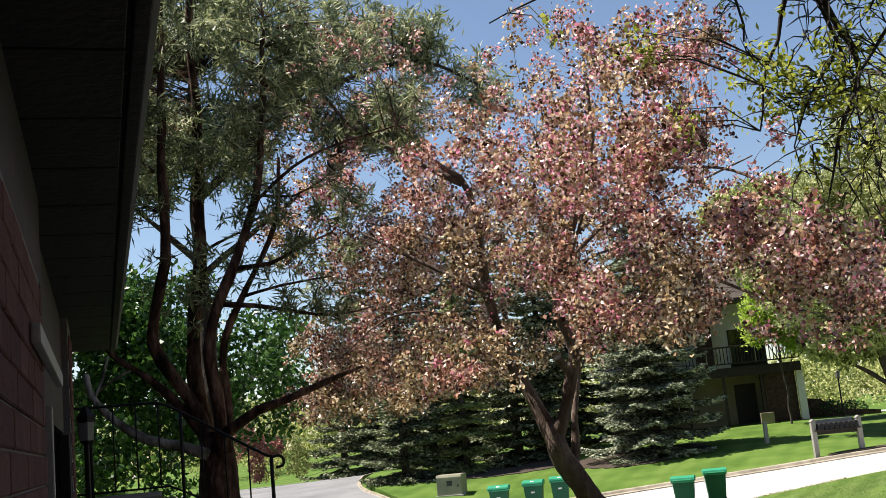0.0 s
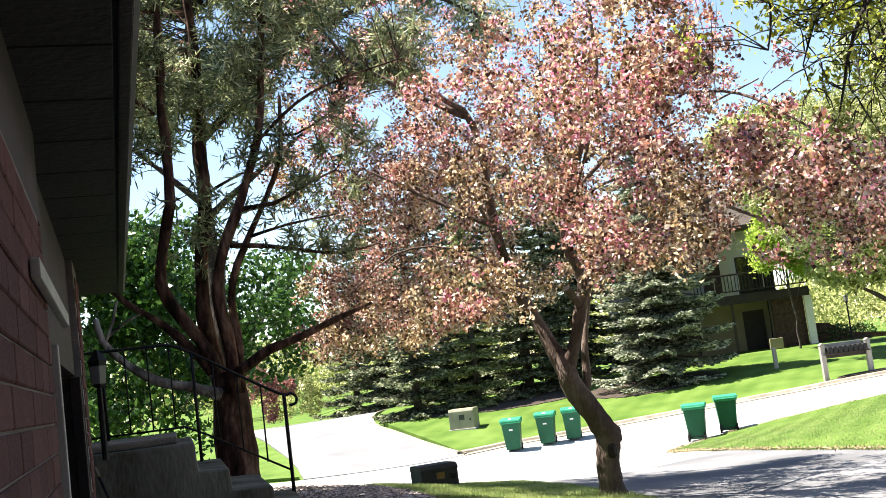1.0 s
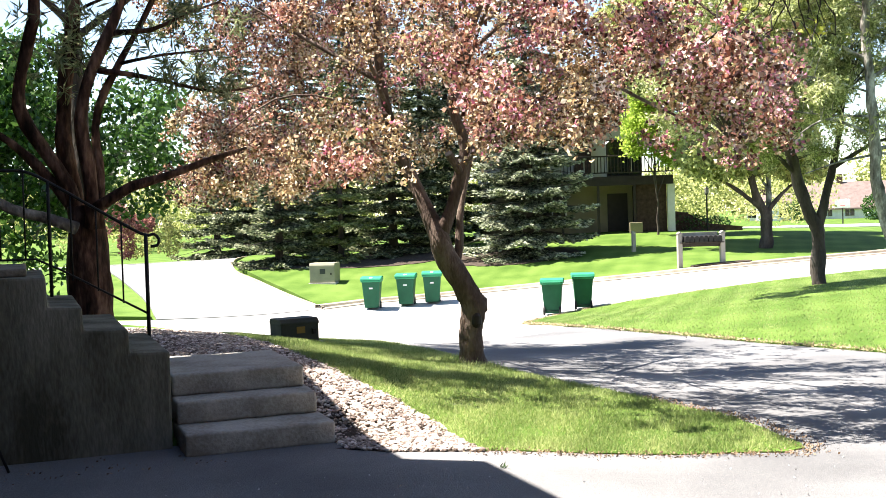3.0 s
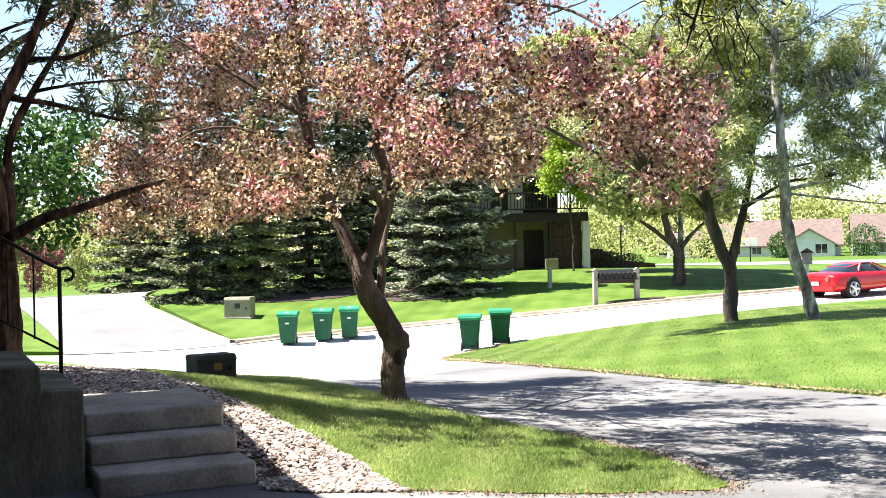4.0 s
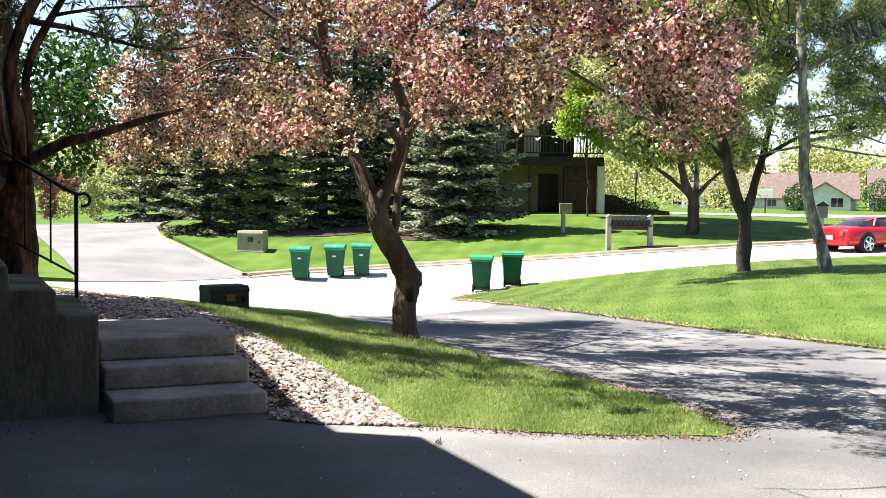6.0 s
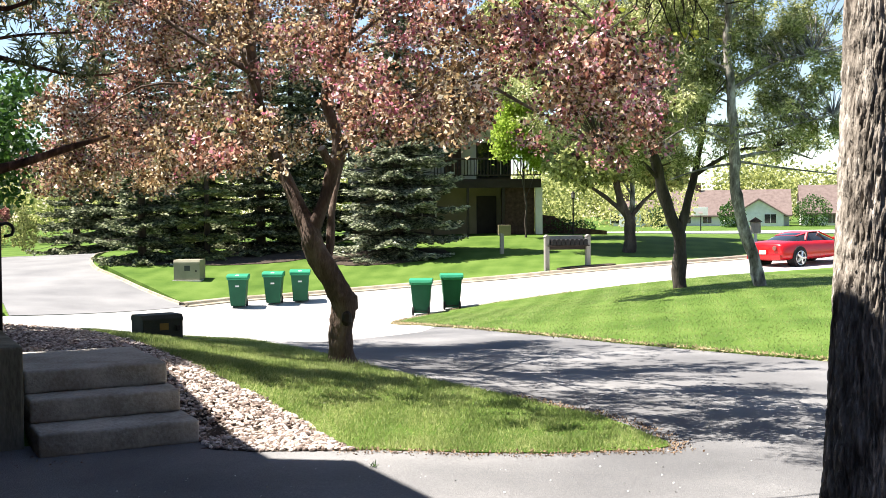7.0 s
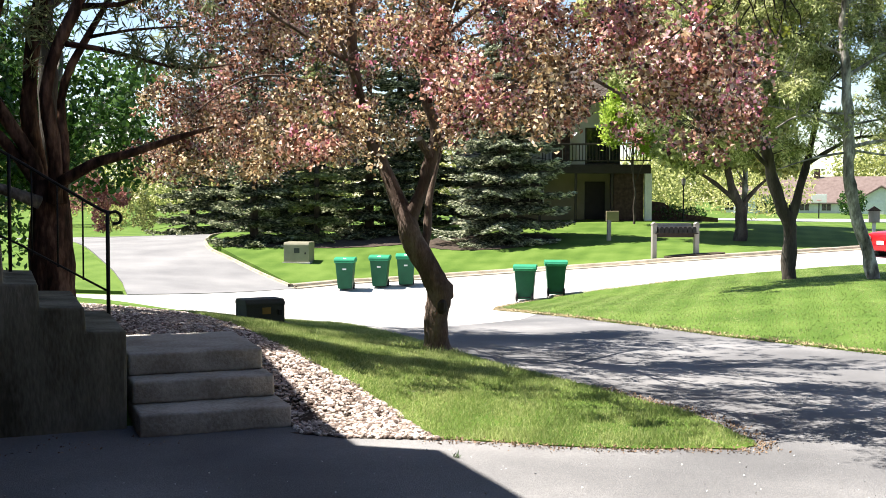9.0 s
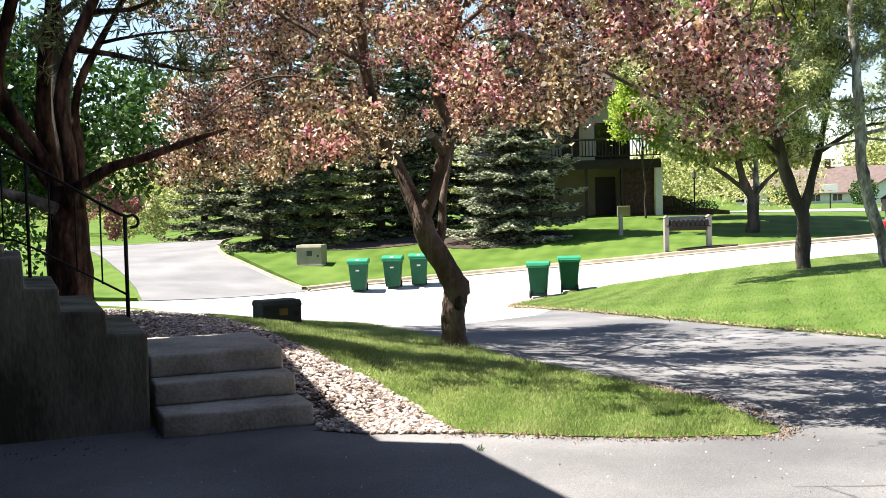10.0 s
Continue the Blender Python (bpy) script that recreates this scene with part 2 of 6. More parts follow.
def prism(outline, axis, a, b, bm=None, bevel=0.0):
    """An outline of (u, v) drawn out along an axis from a to b. axis x: (y, z); y: (x, z); z: (x, y)."""
    def at(u, v, w):
        return {"x": (w, u, v), "y": (u, w, v), "z": (u, v, w)}[axis]
    own = bmesh.new()
    lo = [own.verts.new(at(u, v, a)) for u, v in outline]
    hi = [own.verts.new(at(u, v, b)) for u, v in outline]
    own.faces.new(lo)
    own.faces.new(hi[::-1])
    for k in range(len(lo)):
        j = (k + 1) % len(lo)
        own.faces.new((lo[k], hi[k], hi[j], lo[j]))
    bmesh.ops.recalc_face_normals(own, faces=own.faces)
    if bevel:
        bmesh.ops.bevel(own, geom=own.edges[:], offset=bevel, segments=2, profile=0.6, affect="EDGES")
    return merge(bm, own)


def tube(points, radii, sides=8, bm=None, rough=0.0, seed=0, caps=True):
    """A tapered, bent tube through points."""
    pts = [Vector(p) for p in points]
    own = bmesh.new()
    rng = random.Random(seed)
    rings, side = [], Vector((0.3, 1, 0.1))
    for k, p in enumerate(pts):
        d = (pts[min(k + 1, len(pts) - 1)] - pts[max(k - 1, 0)]).normalized()
        u = d.cross(side)
        if u.length < 1e-3:
            u = d.cross(Vector((1, 0, 0)))
        u.normalize()
        v = d.cross(u).normalized()
        side = v
        ring = []
        for s in range(sides):
            a = 2 * math.pi * s / sides
            r = radii[k] * (1 + rough * rng.uniform(-1, 1))
            ring.append(own.verts.new(p + (u * math.cos(a) + v * math.sin(a)) * r))
        rings.append(ring)
    for lo, hi in zip(rings, rings[1:]):
        # match the ring's start, so that the tube does not twist
        best = min(range(sides), key=lambda o: sum((hi[(s + o) % sides].co - lo[s].co).length for s in range(0, sides, 2)))
        hi[:] = hi[best:] + hi[:best]
        for s in range(sides):
            own.faces.new((lo[s], lo[(s + 1) % sides], hi[(s + 1) % sides], hi[s]))
    if caps:
        own.faces.new(rings[0][::-1])
        own.faces.new(rings[-1])
    bmesh.ops.recalc_face_normals(own, faces=own.faces)
    return merge(bm, own)


def smooth_line(points, step=0.25):
    """A Catmull-Rom line through points (tuples of any length), resampled."""
    p = np.array(points, float)
    out = []
    for k in range(len(p) - 1):
        a, b, c, d = p[max(k - 1, 0)], p[k], p[k + 1], p[min(k + 2, len(p) - 1)]
        n = max(2, int(np.linalg.norm((c - b)[:3]) / step))
        for s in np.arange(n) / n:
            out.append(0.5 * (2 * b + (c - a) * s + (2 * a - 5 * b + 4 * c - d) * s * s + (3 * b - a - 3 * c + d) * s**3))
    return np.array(out + [p[-1]])


# ---- ground relief ----
SPOTS = np.array([
    (0, -8, 0), (-6, 0, 0), (2, 0, 0), (8, -6, 0.0), (2.2, 7.2, 0), (-2, 7, 0), (3.6, 5.6, 0), (5.0, 5.3, 0), (8, 2, 0.0),
    (2.3, 8.6, 0.42), (1.0, 10.0, 0.55), (0.5, 12, 0.6), (-6, 12, 0.6), (3.2, 9.4, 0.2), (4.8, 11.0, -0.05), (4.1, 17.8, -0.3), (1.5, 17, 0.0),
    (10.6, 9.5, -0.14), (12.4, 25.0, -1.07), (14.4, 28.0, -1.18), (10.5, 33.6, -1.16), (19.7, 26.2, -0.45),
    (28.8, 28.4, -0.2), (17.9, 19.5, -0.05), (21.5, 31.5, -0.27), (29.3, 45.0, 0.76), (10.0, 43.7, 0.0), (8.85, 62.8, -0.2),
    (41.6, 46.0, 0.4), (45, 30, 0.1), (82, 83, 0.0), (30, 5, 0.1), (60, 10, 0.2), (-30, 40, 0.3), (-20, 90, 0.3), (120, 60, 0), (40, 120, 0.5),
    (-60, -20, 0), (60, -60, 0), (4, 24, -0.75), (7.5, 21, -0.7),
    (1.5, 7.3, 0.0), (0.2, 7.5, 0.0), (2.05, 7.6, 0.06), (1.0, 6.5, 0.0), (-2.0, 9.0, 0.25), (1.4, 9.2, 0.48),
])


def _kernel(d):
    return d * d * np.log(np.maximum(d, 1e-6))


def _spline():
    p, n = SPOTS[:, :2] / 30.0, len(SPOTS)
    k = _kernel(np.linalg.norm(p[:, None] - p[None], axis=2)) + np.eye(n) * 0.002
    a = np.block([[k, np.ones((n, 1)), p], [np.ones((1, n)), np.zeros((1, 3))], [p.T, np.zeros((2, 3))]])
    return np.linalg.solve(a, np.r_[SPOTS[:, 2], 0, 0, 0])


SPLINE = _spline()


def height(x, y):
    """Height of the ground at (x, y); numbers or arrays."""
    x, y = np.asarray(x, float), np.asarray(y, float)
    px, py = np.clip(x, -80, 140) / 30.0, np.clip(y, -60, 140) / 30.0
    q = SPOTS[:, :2] / 30.0
    d = np.sqrt((px[..., None] - q[:, 0]) ** 2 + (py[..., None] - q[:, 1]) ** 2)
    n = len(SPOTS)
    z = _kernel(d) @ SPLINE[:n] + SPLINE[n] + SPLINE[n + 1] * px + SPLINE[n + 2] * py
    # the paved court by the garage is level
    edge = 7.4 - np.clip((x - 2.1) / 0.9, 0, 1)
    s = np.clip((y - edge) / 0.7, 0, 1)
    level = 1 - s * s * (3 - 2 * s)
    level = level * np.clip((8 - x) / 3, 0, 1)
    return z * (1 - level)


def grid_lines(lo, hi, step, reach):
    """Coordinates that are even from lo to hi and spread wider and wider out to reach."""
    inner = list(np.arange(lo, hi + step / 2, step))
    out, gap = [], step
    while (out[-1] if out else inner[-1]) < reach:
        gap *= 1.35
        out.append((out[-1] if out else inner[-1]) + gap)
    low, gap = [], step
    while (low[-1] if low else inner[0]) > -reach:
        gap *= 1.35
        low.append((low[-1] if low else inner[0]) - gap)
    return np.array(low[::-1] + inner + out)


def drape(name, outline, lift, material, step=0.7, skirt=0.06, label="", category="", kind="structure", wobble=0.0):
    """A sheet over the ground inside an outline of (x, y), lift above it, with a short skirt round its edge."""
    bm = bmesh.new()
    ring = outline
    if wobble:
        p = smooth_line([(*q, 0) for q in outline] + [(*outline[0], 0)], 0.25)[:-1]
        ring = [(q[0] + wobble * noise.noise((q[0] * 3, q[1] * 3, 0)), q[1] + wobble * noise.noise((q[0] * 3, q[1] * 3, 7))) for q in p]
    bm.faces.new([bm.verts.new((x, y, 0)) for x, y in ring])
    bmesh.ops.triangulate(bm, faces=bm.faces[:])
    xs, ys = [p[0] for p in outline], [p[1] for p in outline]
    for axis, lo, hi in ((0, min(xs), max(xs)), (1, min(ys), max(ys))):
        for v in np.arange(math.ceil(lo / step) * step, hi, step):
            co, no = [0, 0, 0], [0, 0, 0]
            co[axis], no[axis] = v, 1
            bmesh.ops.bisect_plane(bm, geom=bm.verts[:] + bm.edges[:] + bm.faces[:], plane_co=co, plane_no=no)
    bmesh.ops.recalc_face_normals(bm, faces=bm.faces)
    if bm.faces[:] and sum(f.normal.z for f in bm.faces) < 0:
        bmesh.ops.reverse_faces(bm, faces=bm.faces[:])
    bm.verts.ensure_lookup_table()
    z = height([v.co.x for v in bm.verts], [v.co.y for v in bm.verts])
    for v, h in zip(bm.verts, z):
        v.co.z = h + lift
    rim = [e for e in bm.edges if e.is_boundary]
    ext = bmesh.ops.extrude_edge_only(bm, edges=rim)
    for v in ext["geom"]:
        if isinstance(v, bmesh.types.BMVert):
            v.co.z -= skirt
    ob = part(name, bm, material)
    return tagged(ob, label, category, kind=kind)


def inside(x, y, outline):
    """Which points lie in an outline."""
    hit = np.zeros(np.shape(x), bool)
    for (ax, ay), (bx, by) in zip(outline, outline[1:] + outline[:1]):
        if ay != by:
            hit ^= ((ay > y) != (by > y)) & (x < (bx - ax) * (y - ay) / (by - ay) + ax)
    return hit


# ---- ground, street, lawns ----
gx, gy = grid_lines(-14, 46, 0.7, 1600), grid_lines(-10, 66, 0.7, 1600)
X, Y = np.meshgrid(gx, gy)
Z = height(X, Y) - 0.04
nx = len(gx)
ground = put_mesh("ground", mesh_of("ground", np.c_[X.ravel(), Y.ravel(), Z.ravel()],
                  [(j * nx + i, j * nx + i + 1, (j + 1) * nx + i + 1, (j + 1) * nx + i) for j in range(len(gy) - 1) for i in range(nx - 1)], GRASS, True))
tagged(ground, "wide mown grass ground around the houses", "ground", kind="structure")

STRIP_EDGE = [(5.03, 5.33), (5.3, 6.6), (5.2, 7.9), (4.98, 9.6), (5.0, 11.4), (5.0, 13.2), (4.9, 15.5), (4.7, 18), (4.3, 21), (3.9, 24), (3.4, 27), (2.4, 29.2), (0, 30), (-6, 30)]
LAWN_NEAR = [(10.6, 2), (10.4, 6), (10.33, 8.77), (10.14, 10.2), (9.9, 12.3), (9.8, 15.4), (10.1, 18.9), (11.2, 23), (12.5, 25.8)]
LAWN_FAR = [(13.6, 27.0), (15.0, 27.6), (16.4, 27.4), (18.4, 26.2), (21.2, 25.0), (25.2, 25.3), (29.5, 26.4), (36, 27.6), (46, 28.5)]
KERB = [(8.85, 34.0), (10.5, 34.6), (12.5, 34.5), (15.0, 34.0), (17.2, 33.1), (18.9, 32.1), (21, 31.0), (23.8, 30.6), (29, 31.4), (34.2, 32.2), (46, 33.4)]
LANE_RIGHT = [(8.85, 34.0), (8.3, 37), (7.9, 40), (7.6, 43), (8.2, 47), (9.6, 52), (12.5, 57), (18, 62)]
LANE_LEFT = [(-2, 60), (2.2, 55), (3.1, 48), (3.3, 42), (3.5, 38), (3.5, 35), (3.3, 31.6)]
road = drape("street", STRIP_EDGE[5:12] + [(0.5, 30.4), (3.2, 31.4), (8.85, 34.0)] + KERB[1:] + LAWN_FAR[::-1] + LAWN_NEAR[:4:-1], 0.0, ROADBED, 0.9,
             label="pale sunlit street surface running past the lawns", category="street")
lane = drape("lane", LANE_RIGHT + LANE_LEFT, 0.012, LANEBED, 0.9, label="grey asphalt side lane between lawns", category="lane")
drive = drape("driveway", [(-8, -14), (16, -14), (11, -4)] + LAWN_NEAR[:7] + [(9.0, 17.4), (5.0, 14.6), (4.6, 13), (4.5, 9), (4.4, 7.2), (3.2, 7.2), (2.6, 7.1), (2.0, 7.6), (-1.2, 7.7), (-8, 7.7)], 0.004, ASPHALT, 0.7,
              label="worn grey asphalt driveway in front of the garage", category="driveway")
STRIP = [(2.95, 6.4), (3.4, 6.08), (3.9, 5.7), (4.6, 5.4)] + STRIP_EDGE + [(-6, 13), (-0.6, 12.9), (1.9, 12.2), (2.23, 10.7), (2.36, 9.5), (2.55, 8.6), (2.77, 8.0), (2.91, 7.25)]
strip = drape("lawn", STRIP, 0.014, GRASS, 0.5, 0.04, "narrow sunlit lawn strip round the crabapple tree", "lawn", wobble=0.05)
RIGHT = LAWN_NEAR + LAWN_FAR + [(46, 0), (30, -6), (14, -3)]
right_lawn = drape("lawn", RIGHT, 0.03, GRASS, 0.9, 0.07, "broad mown lawn beside the driveway", "lawn")
FAR = [(x, y + 0.3) for x, y in KERB] + [(60, 36), (60, 64), (18.5, 62), (12.8, 56.6), (9.9, 51.8), (8.5, 46.8), (7.95, 43), (8.2, 40), (8.6, 37)]
far_lawn = drape("lawn", FAR, 0.1, GRASS, 1.2, 0.12, "lawn rising to the house behind the kerb", "lawn")
drape("lawn", [(3.2, 31.9), (3.3, 35), (3.3, 38), (3.1, 42), (2.9, 48), (2.0, 54.6), (-14, 54), (-14, 31.5)], 0.06, GRASS, 1.2, 0.1, "small lawn beside the side lane", "lawn")
GRAVEL = [(2.0, 7.0), (2.3, 6.7), (2.95, 6.36), (2.93, 7.25), (2.8, 8.0), (2.58, 8.6), (2.4, 9.5), (2.27, 10.7), (2.0, 12.2), (-0.6, 12.8), (-3, 12.8), (-3, 9.4), (0.9, 9.4), (2.0, 9.2)]
# Dark base sheet: the shade in the gaps between stones is in its colour.
gravel_bed = drape("gravel_bed", GRAVEL, 0.005, DARKGROUND, 0.4, 0.05, "bed of pale rounded river stones beside the steps", "gravel")

# kerb: a low rounded concrete band that bends with the street
def kerb(line, name="kerb", wide=1.0):
    p = smooth_line([(x, y, 0) for x, y in line], 0.6)
    bm = bmesh.new()
    rings = []
    for k, q in enumerate(p):
        d = p[min(k + 1, len(p) - 1)] - p[max(k - 1, 0)]
        nrm = np.array([-d[1], d[0]]) / np.hypot(d[0], d[1])
        h = float(height(q[0], q[1]))
        rings.append([bm.verts.new((q[0] + nrm[0] * o, q[1] + nrm[1] * o, h + z)) for o, z in ((o * wide, z * min(1, wide + 0.3)) for o, z in ((-0.12, -0.05), (-0.12, 0.02), (0.02, 0.05), (0.06, 0.12), (0.1, 0.14), (0.34, 0.14), (0.36, -0.05)))])
    for a, b in zip(rings, rings[1:]):
        for s in range(6):
            bm.faces.new((a[s], b[s], b[s + 1], a[s + 1]))
    bmesh.ops.recalc_face_normals(bm, faces=bm.faces)
    return tagged(part(name, bm, KERBSTONE), "pale concrete kerb along the street edge", "kerb", kind="structure")


kerb(KERB)
kerb(LANE_RIGHT[::-1], wide=0.3)


# ---- garage beside the driveway ----
GM = pose(-0.39, 0, 0, 0, 0, 2.75)
garage = thing("garage", "brick garage with dark brown soffit and cream trim", "garage", GM)
part("wall", box(0.3, 2.08, 2.2, -0.15, 0.24, 0), MORTAR, garage)
part("wall", box(0.3, 4.4, 0.25, -0.15, -0.8, 2.2), BROWN, garage, "dark brown boards under the eaves")
part("wall", box(0.3, 0.55, 2.45, -0.15, 4.125, 0), MORTAR, garage)
part("wall", box(0.3, 2.56, 0.55, -0.18, 2.57, 1.9), BROWN, garage, "dark brown boards over the garage door")
part("wall", box(6.0, 0.3, 4.2, -3.4, 5.2, 0), BRICKWALL, garage)
part("wall", box(0.3, 9.0, 2.45, -1.2, -5.0, 0), BRICKWALL, garage)
part("wall", box(0.3, 10.0, 2.0, -0.9, 0.3, 2.6), BROWN, garage, "unseen dark brown boards added to shade the court")
part("garage_door", box(0.06, 2.56, 1.9, -0.24, 2.57, 0, 0.01), BROWN, garage, "dark brown panelled garage door")
for k in range(4):
    part("door_panel", box(0.03, 2.4, 0.4, -0.2, 2.57, 0.05 + k * 0.46, 0.012), BROWN, garage)
part("door_jamb", box(0.035, 0.05, 1.89, 0.004, 1.306, 0, 0.004), CREAM, garage, "cream painted door jamb")
part("door_jamb", box(0.05, 0.08, 1.89, -0.03, 3.8, 0, 0.006), BROWN, garage)
part("head_trim", box(0.02, 1.3, 0.04, 0.018, 1.36, 1.985, 0.004), CREAM, garage, "cream trim board over the door")
part("soffit", box(0.32, 10.6, 0.03, 0.05, 0.3, 2.45), BROWN, garage, "dark brown boarded soffit")
for k in range(26):
    part("soffit_board", box(0.3, 0.39, 0.008, 0.05, -4.7 + k * 0.4, 2.441, 0.002), BROWN, garage)
part("fascia", box(0.03, 10.7, 0.2, 0.225, 0.3, 2.44, 0.004), BROWN, garage)
part("drip_edge", box(0.012, 10.7, 0.05, 0.246, 0.3, 2.455), CREAM, garage, "thin pale metal drip edge")
part("roof", prism([(0.27, 2.64), (0.27, 2.68), (-0.9, 3.05), (-0.9, 3.0)], "y", -5.05, 5.62), SHINGLE, garage)
# Unseen upper storey, added so that its edges cast the court's shadow.
part("shadow_soffit", box(1.4, 13.6, 0.05, -0.34, 1.55, 4.25), BROWN, garage)
part("shadow_wall_upper", box(0.3, 11.6, 2.2, -0.35, 0.7, 4.3), BROWN, garage)
part("shadow_roof_top", prism([(0.46, 6.2), (0.46, 6.26), (-3.4, 7.6), (-7.0, 6.26), (-7.0, 6.2)], "y", -5.3, 6.5), SHINGLE, garage)
part("shadow_roof_upper", prism([(0.38, 4.3), (0.38, 4.35), (-0.3, 4.5), (-7.0, 4.5), (-7.0, 4.3)], "y", -5.3, 8.45), SHINGLE, garage)
part("shadow_roof_lower", prism([(0.1, 4.2), (0.1, 4.25), (-3.4, 4.7), (-3.4, 4.2)], "y", 8.0, 15.2), SHINGLE, garage)
# Unseen slab, outlined to throw the shadow edge on court and oak.
part("shadow_roof_main", prism([(0.93, -9.0), (0.93, 4.6), (-0.38, 4.6), (-0.38, 7.85), (-0.88, 8.21), (-0.88, 10.8), (-8.0, 10.8), (-8.0, -9.0)], "z", 7.0, 7.16), SHINGLE, garage, m=GM.inverted())
part("shadow_eave_board", box(0.03, 2.55, 0.14, -0.9, 9.52, 6.86), BROWN, garage, m=GM.inverted())
part("shadow_wall_main", box(6.6, 16.0, 2.55, -4.6, 2.3, 4.45), BROWN, garage, "unseen dark brown wall added to cast the court's shadow", m=GM.inverted())
# Unseen walls added to stop sun passing under these roofs.
part("wall", box(3.0, 0.3, 4.2, -1.95, 12.6, 0), BRICKWALL, garage)
part("wall", box(0.3, 7.4, 4.2, -0.42, 9.0, 0), BRICKWALL, garage)

# unseen walls close the court behind, added to keep skylight off its shade
sky_blocker = thing("house", "unseen plain brick walls added behind the court to block skylight", "house", pose(2, -5.6, 0))
part("wall", box(24, 0.3, 7.5, 0, 0, 0), BRICKWALL, sky_blocker)
part("wall", box(0.3, 10.5, 7.5, 11.85, 5.4, 0), BRICKWALL, sky_blocker)
part("roof", prism([(-0.6, 7.5), (0.6, 7.5), (0.6, 7.7), (-5.0, 9.9), (-5.0, 9.7)], "x", -12.5, 12.5), SHINGLE, sky_blocker)

# ---- concrete steps and stoop ----
stairs = thing("front_steps", "three worn grey concrete steps in shade", "steps")
for k in range(3):
    y0 = (7.22, 7.67, 7.98)[k]
    deep = 9.3 - y0 if k == 2 else 0.75
    slab = box(1.16 - 0.03 * k, deep, 0.18, 1.47 - 0.015 * k, y0 + deep / 2, 0.18 * k, 0.026, segments=3)
    bmesh.ops.subdivide_edges(slab, edges=[e for e in slab.edges if e.calc_length() > 0.3], cuts=24, use_grid_fill=True)
    for v in slab.verts:
        v.co += Vector((noise.noise(v.co * 5), noise.noise(v.co * 5 + Vector((9, 0, 0))), 0.6 * noise.noise(v.co * 6 + Vector((0, 9, 0))))) * 0.012
    part("step", slab, CONCRETE, stairs, smooth=True)
part("step", box(1.0, 1.3, 0.36, 1.5, 8.62, 0), CONCRETE, stairs)
stoop = thing("stoop", "stepped concrete stoop with rising side wall", "stoop")
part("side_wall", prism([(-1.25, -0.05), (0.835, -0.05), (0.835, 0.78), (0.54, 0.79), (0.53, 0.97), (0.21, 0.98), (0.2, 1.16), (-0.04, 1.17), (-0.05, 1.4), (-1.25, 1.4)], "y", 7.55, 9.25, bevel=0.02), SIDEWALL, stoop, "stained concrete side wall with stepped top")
# Paler concrete than the wall: light on the top is in its colour.
part("cap_slab", box(1.0, 1.5, 0.06, -0.68, 8.5, 1.402, 0.015), KERBSTONE, stoop, "concrete cap slab in a paler tone to look sunlit")


# ---- railing ----
def rod(points, r, material, parent, name, label=""):
    return part(name, tube(points, [r] * len(points), 8), material, parent, label, smooth=True)


railing = thing("handrail", "black wrought iron handrail with a curled end", "railing")
top = [(-1.0, 9.0, 2.27), (-0.35, 9.0, 2.27), (-0.14, 9.0, 2.25), (0.1, 9.0, 2.12), (0.45, 9.0, 1.9), (0.8, 9.0, 1.69)]
rod([tuple(p) for p in smooth_line(top + [(0.9, 9.0, 1.685), (0.945, 9.0, 1.64), (0.93, 9.0, 1.585), (0.87, 9.0, 1.575)], 0.03)], 0.014, IRON, railing, "top_rail")
rod([(-1.0, 9.0, 1.5), (-0.1, 9.0, 1.5), (0.1, 9.0, 1.4), (0.82, 9.0, 0.98)], 0.01, IRON, railing, "bottom_rail")
for x, zb, zt, r in ((0.83, 0.5, 1.69, 0.018), (0.62, 1.08, 1.8, 0.008), (0.41, 1.2, 1.92, 0.008), (0.2, 1.3, 2.06, 0.008), (0.02, 1.1, 2.17, 0.016), (-0.18, 1.5, 2.26, 0.008), (-0.38, 1.5, 2.27, 0.008), (-0.58, 1.5, 2.27, 0.008), (-0.78, 1.4, 2.27, 0.016)):
    rod([(x, 9.0, zb), (x, 9.0, zt)], r, IRON, railing, "post" if r > 0.01 else "baluster")
part("foot_plate", box(0.09, 0.09, 0.012, 0.83, 9.0, 0.545, 0.003), IRON, railing)


leaning_rod = thing("garden_stake", "thin black stake leaning on the concrete stoop wall", "stake")
rod([(-0.35, 7.3, 0.015), (-0.55, 7.4, 0.54), (-0.79, 7.5, 1.24)], 0.011, IRON, leaning_rod, "shaft")
rod([(-0.788, 7.499, 1.235), (-0.815, 7.51, 1.31)], 0.013, BOXTAN, leaning_rod, "tip", "pale worn tip")


# ---- trees ----
RNG = np.random.default_rng(7)


def unit(n):
    v = RNG.normal(size=(n, 3))
    return v / np.linalg.norm(v, axis=1, keepdims=True)


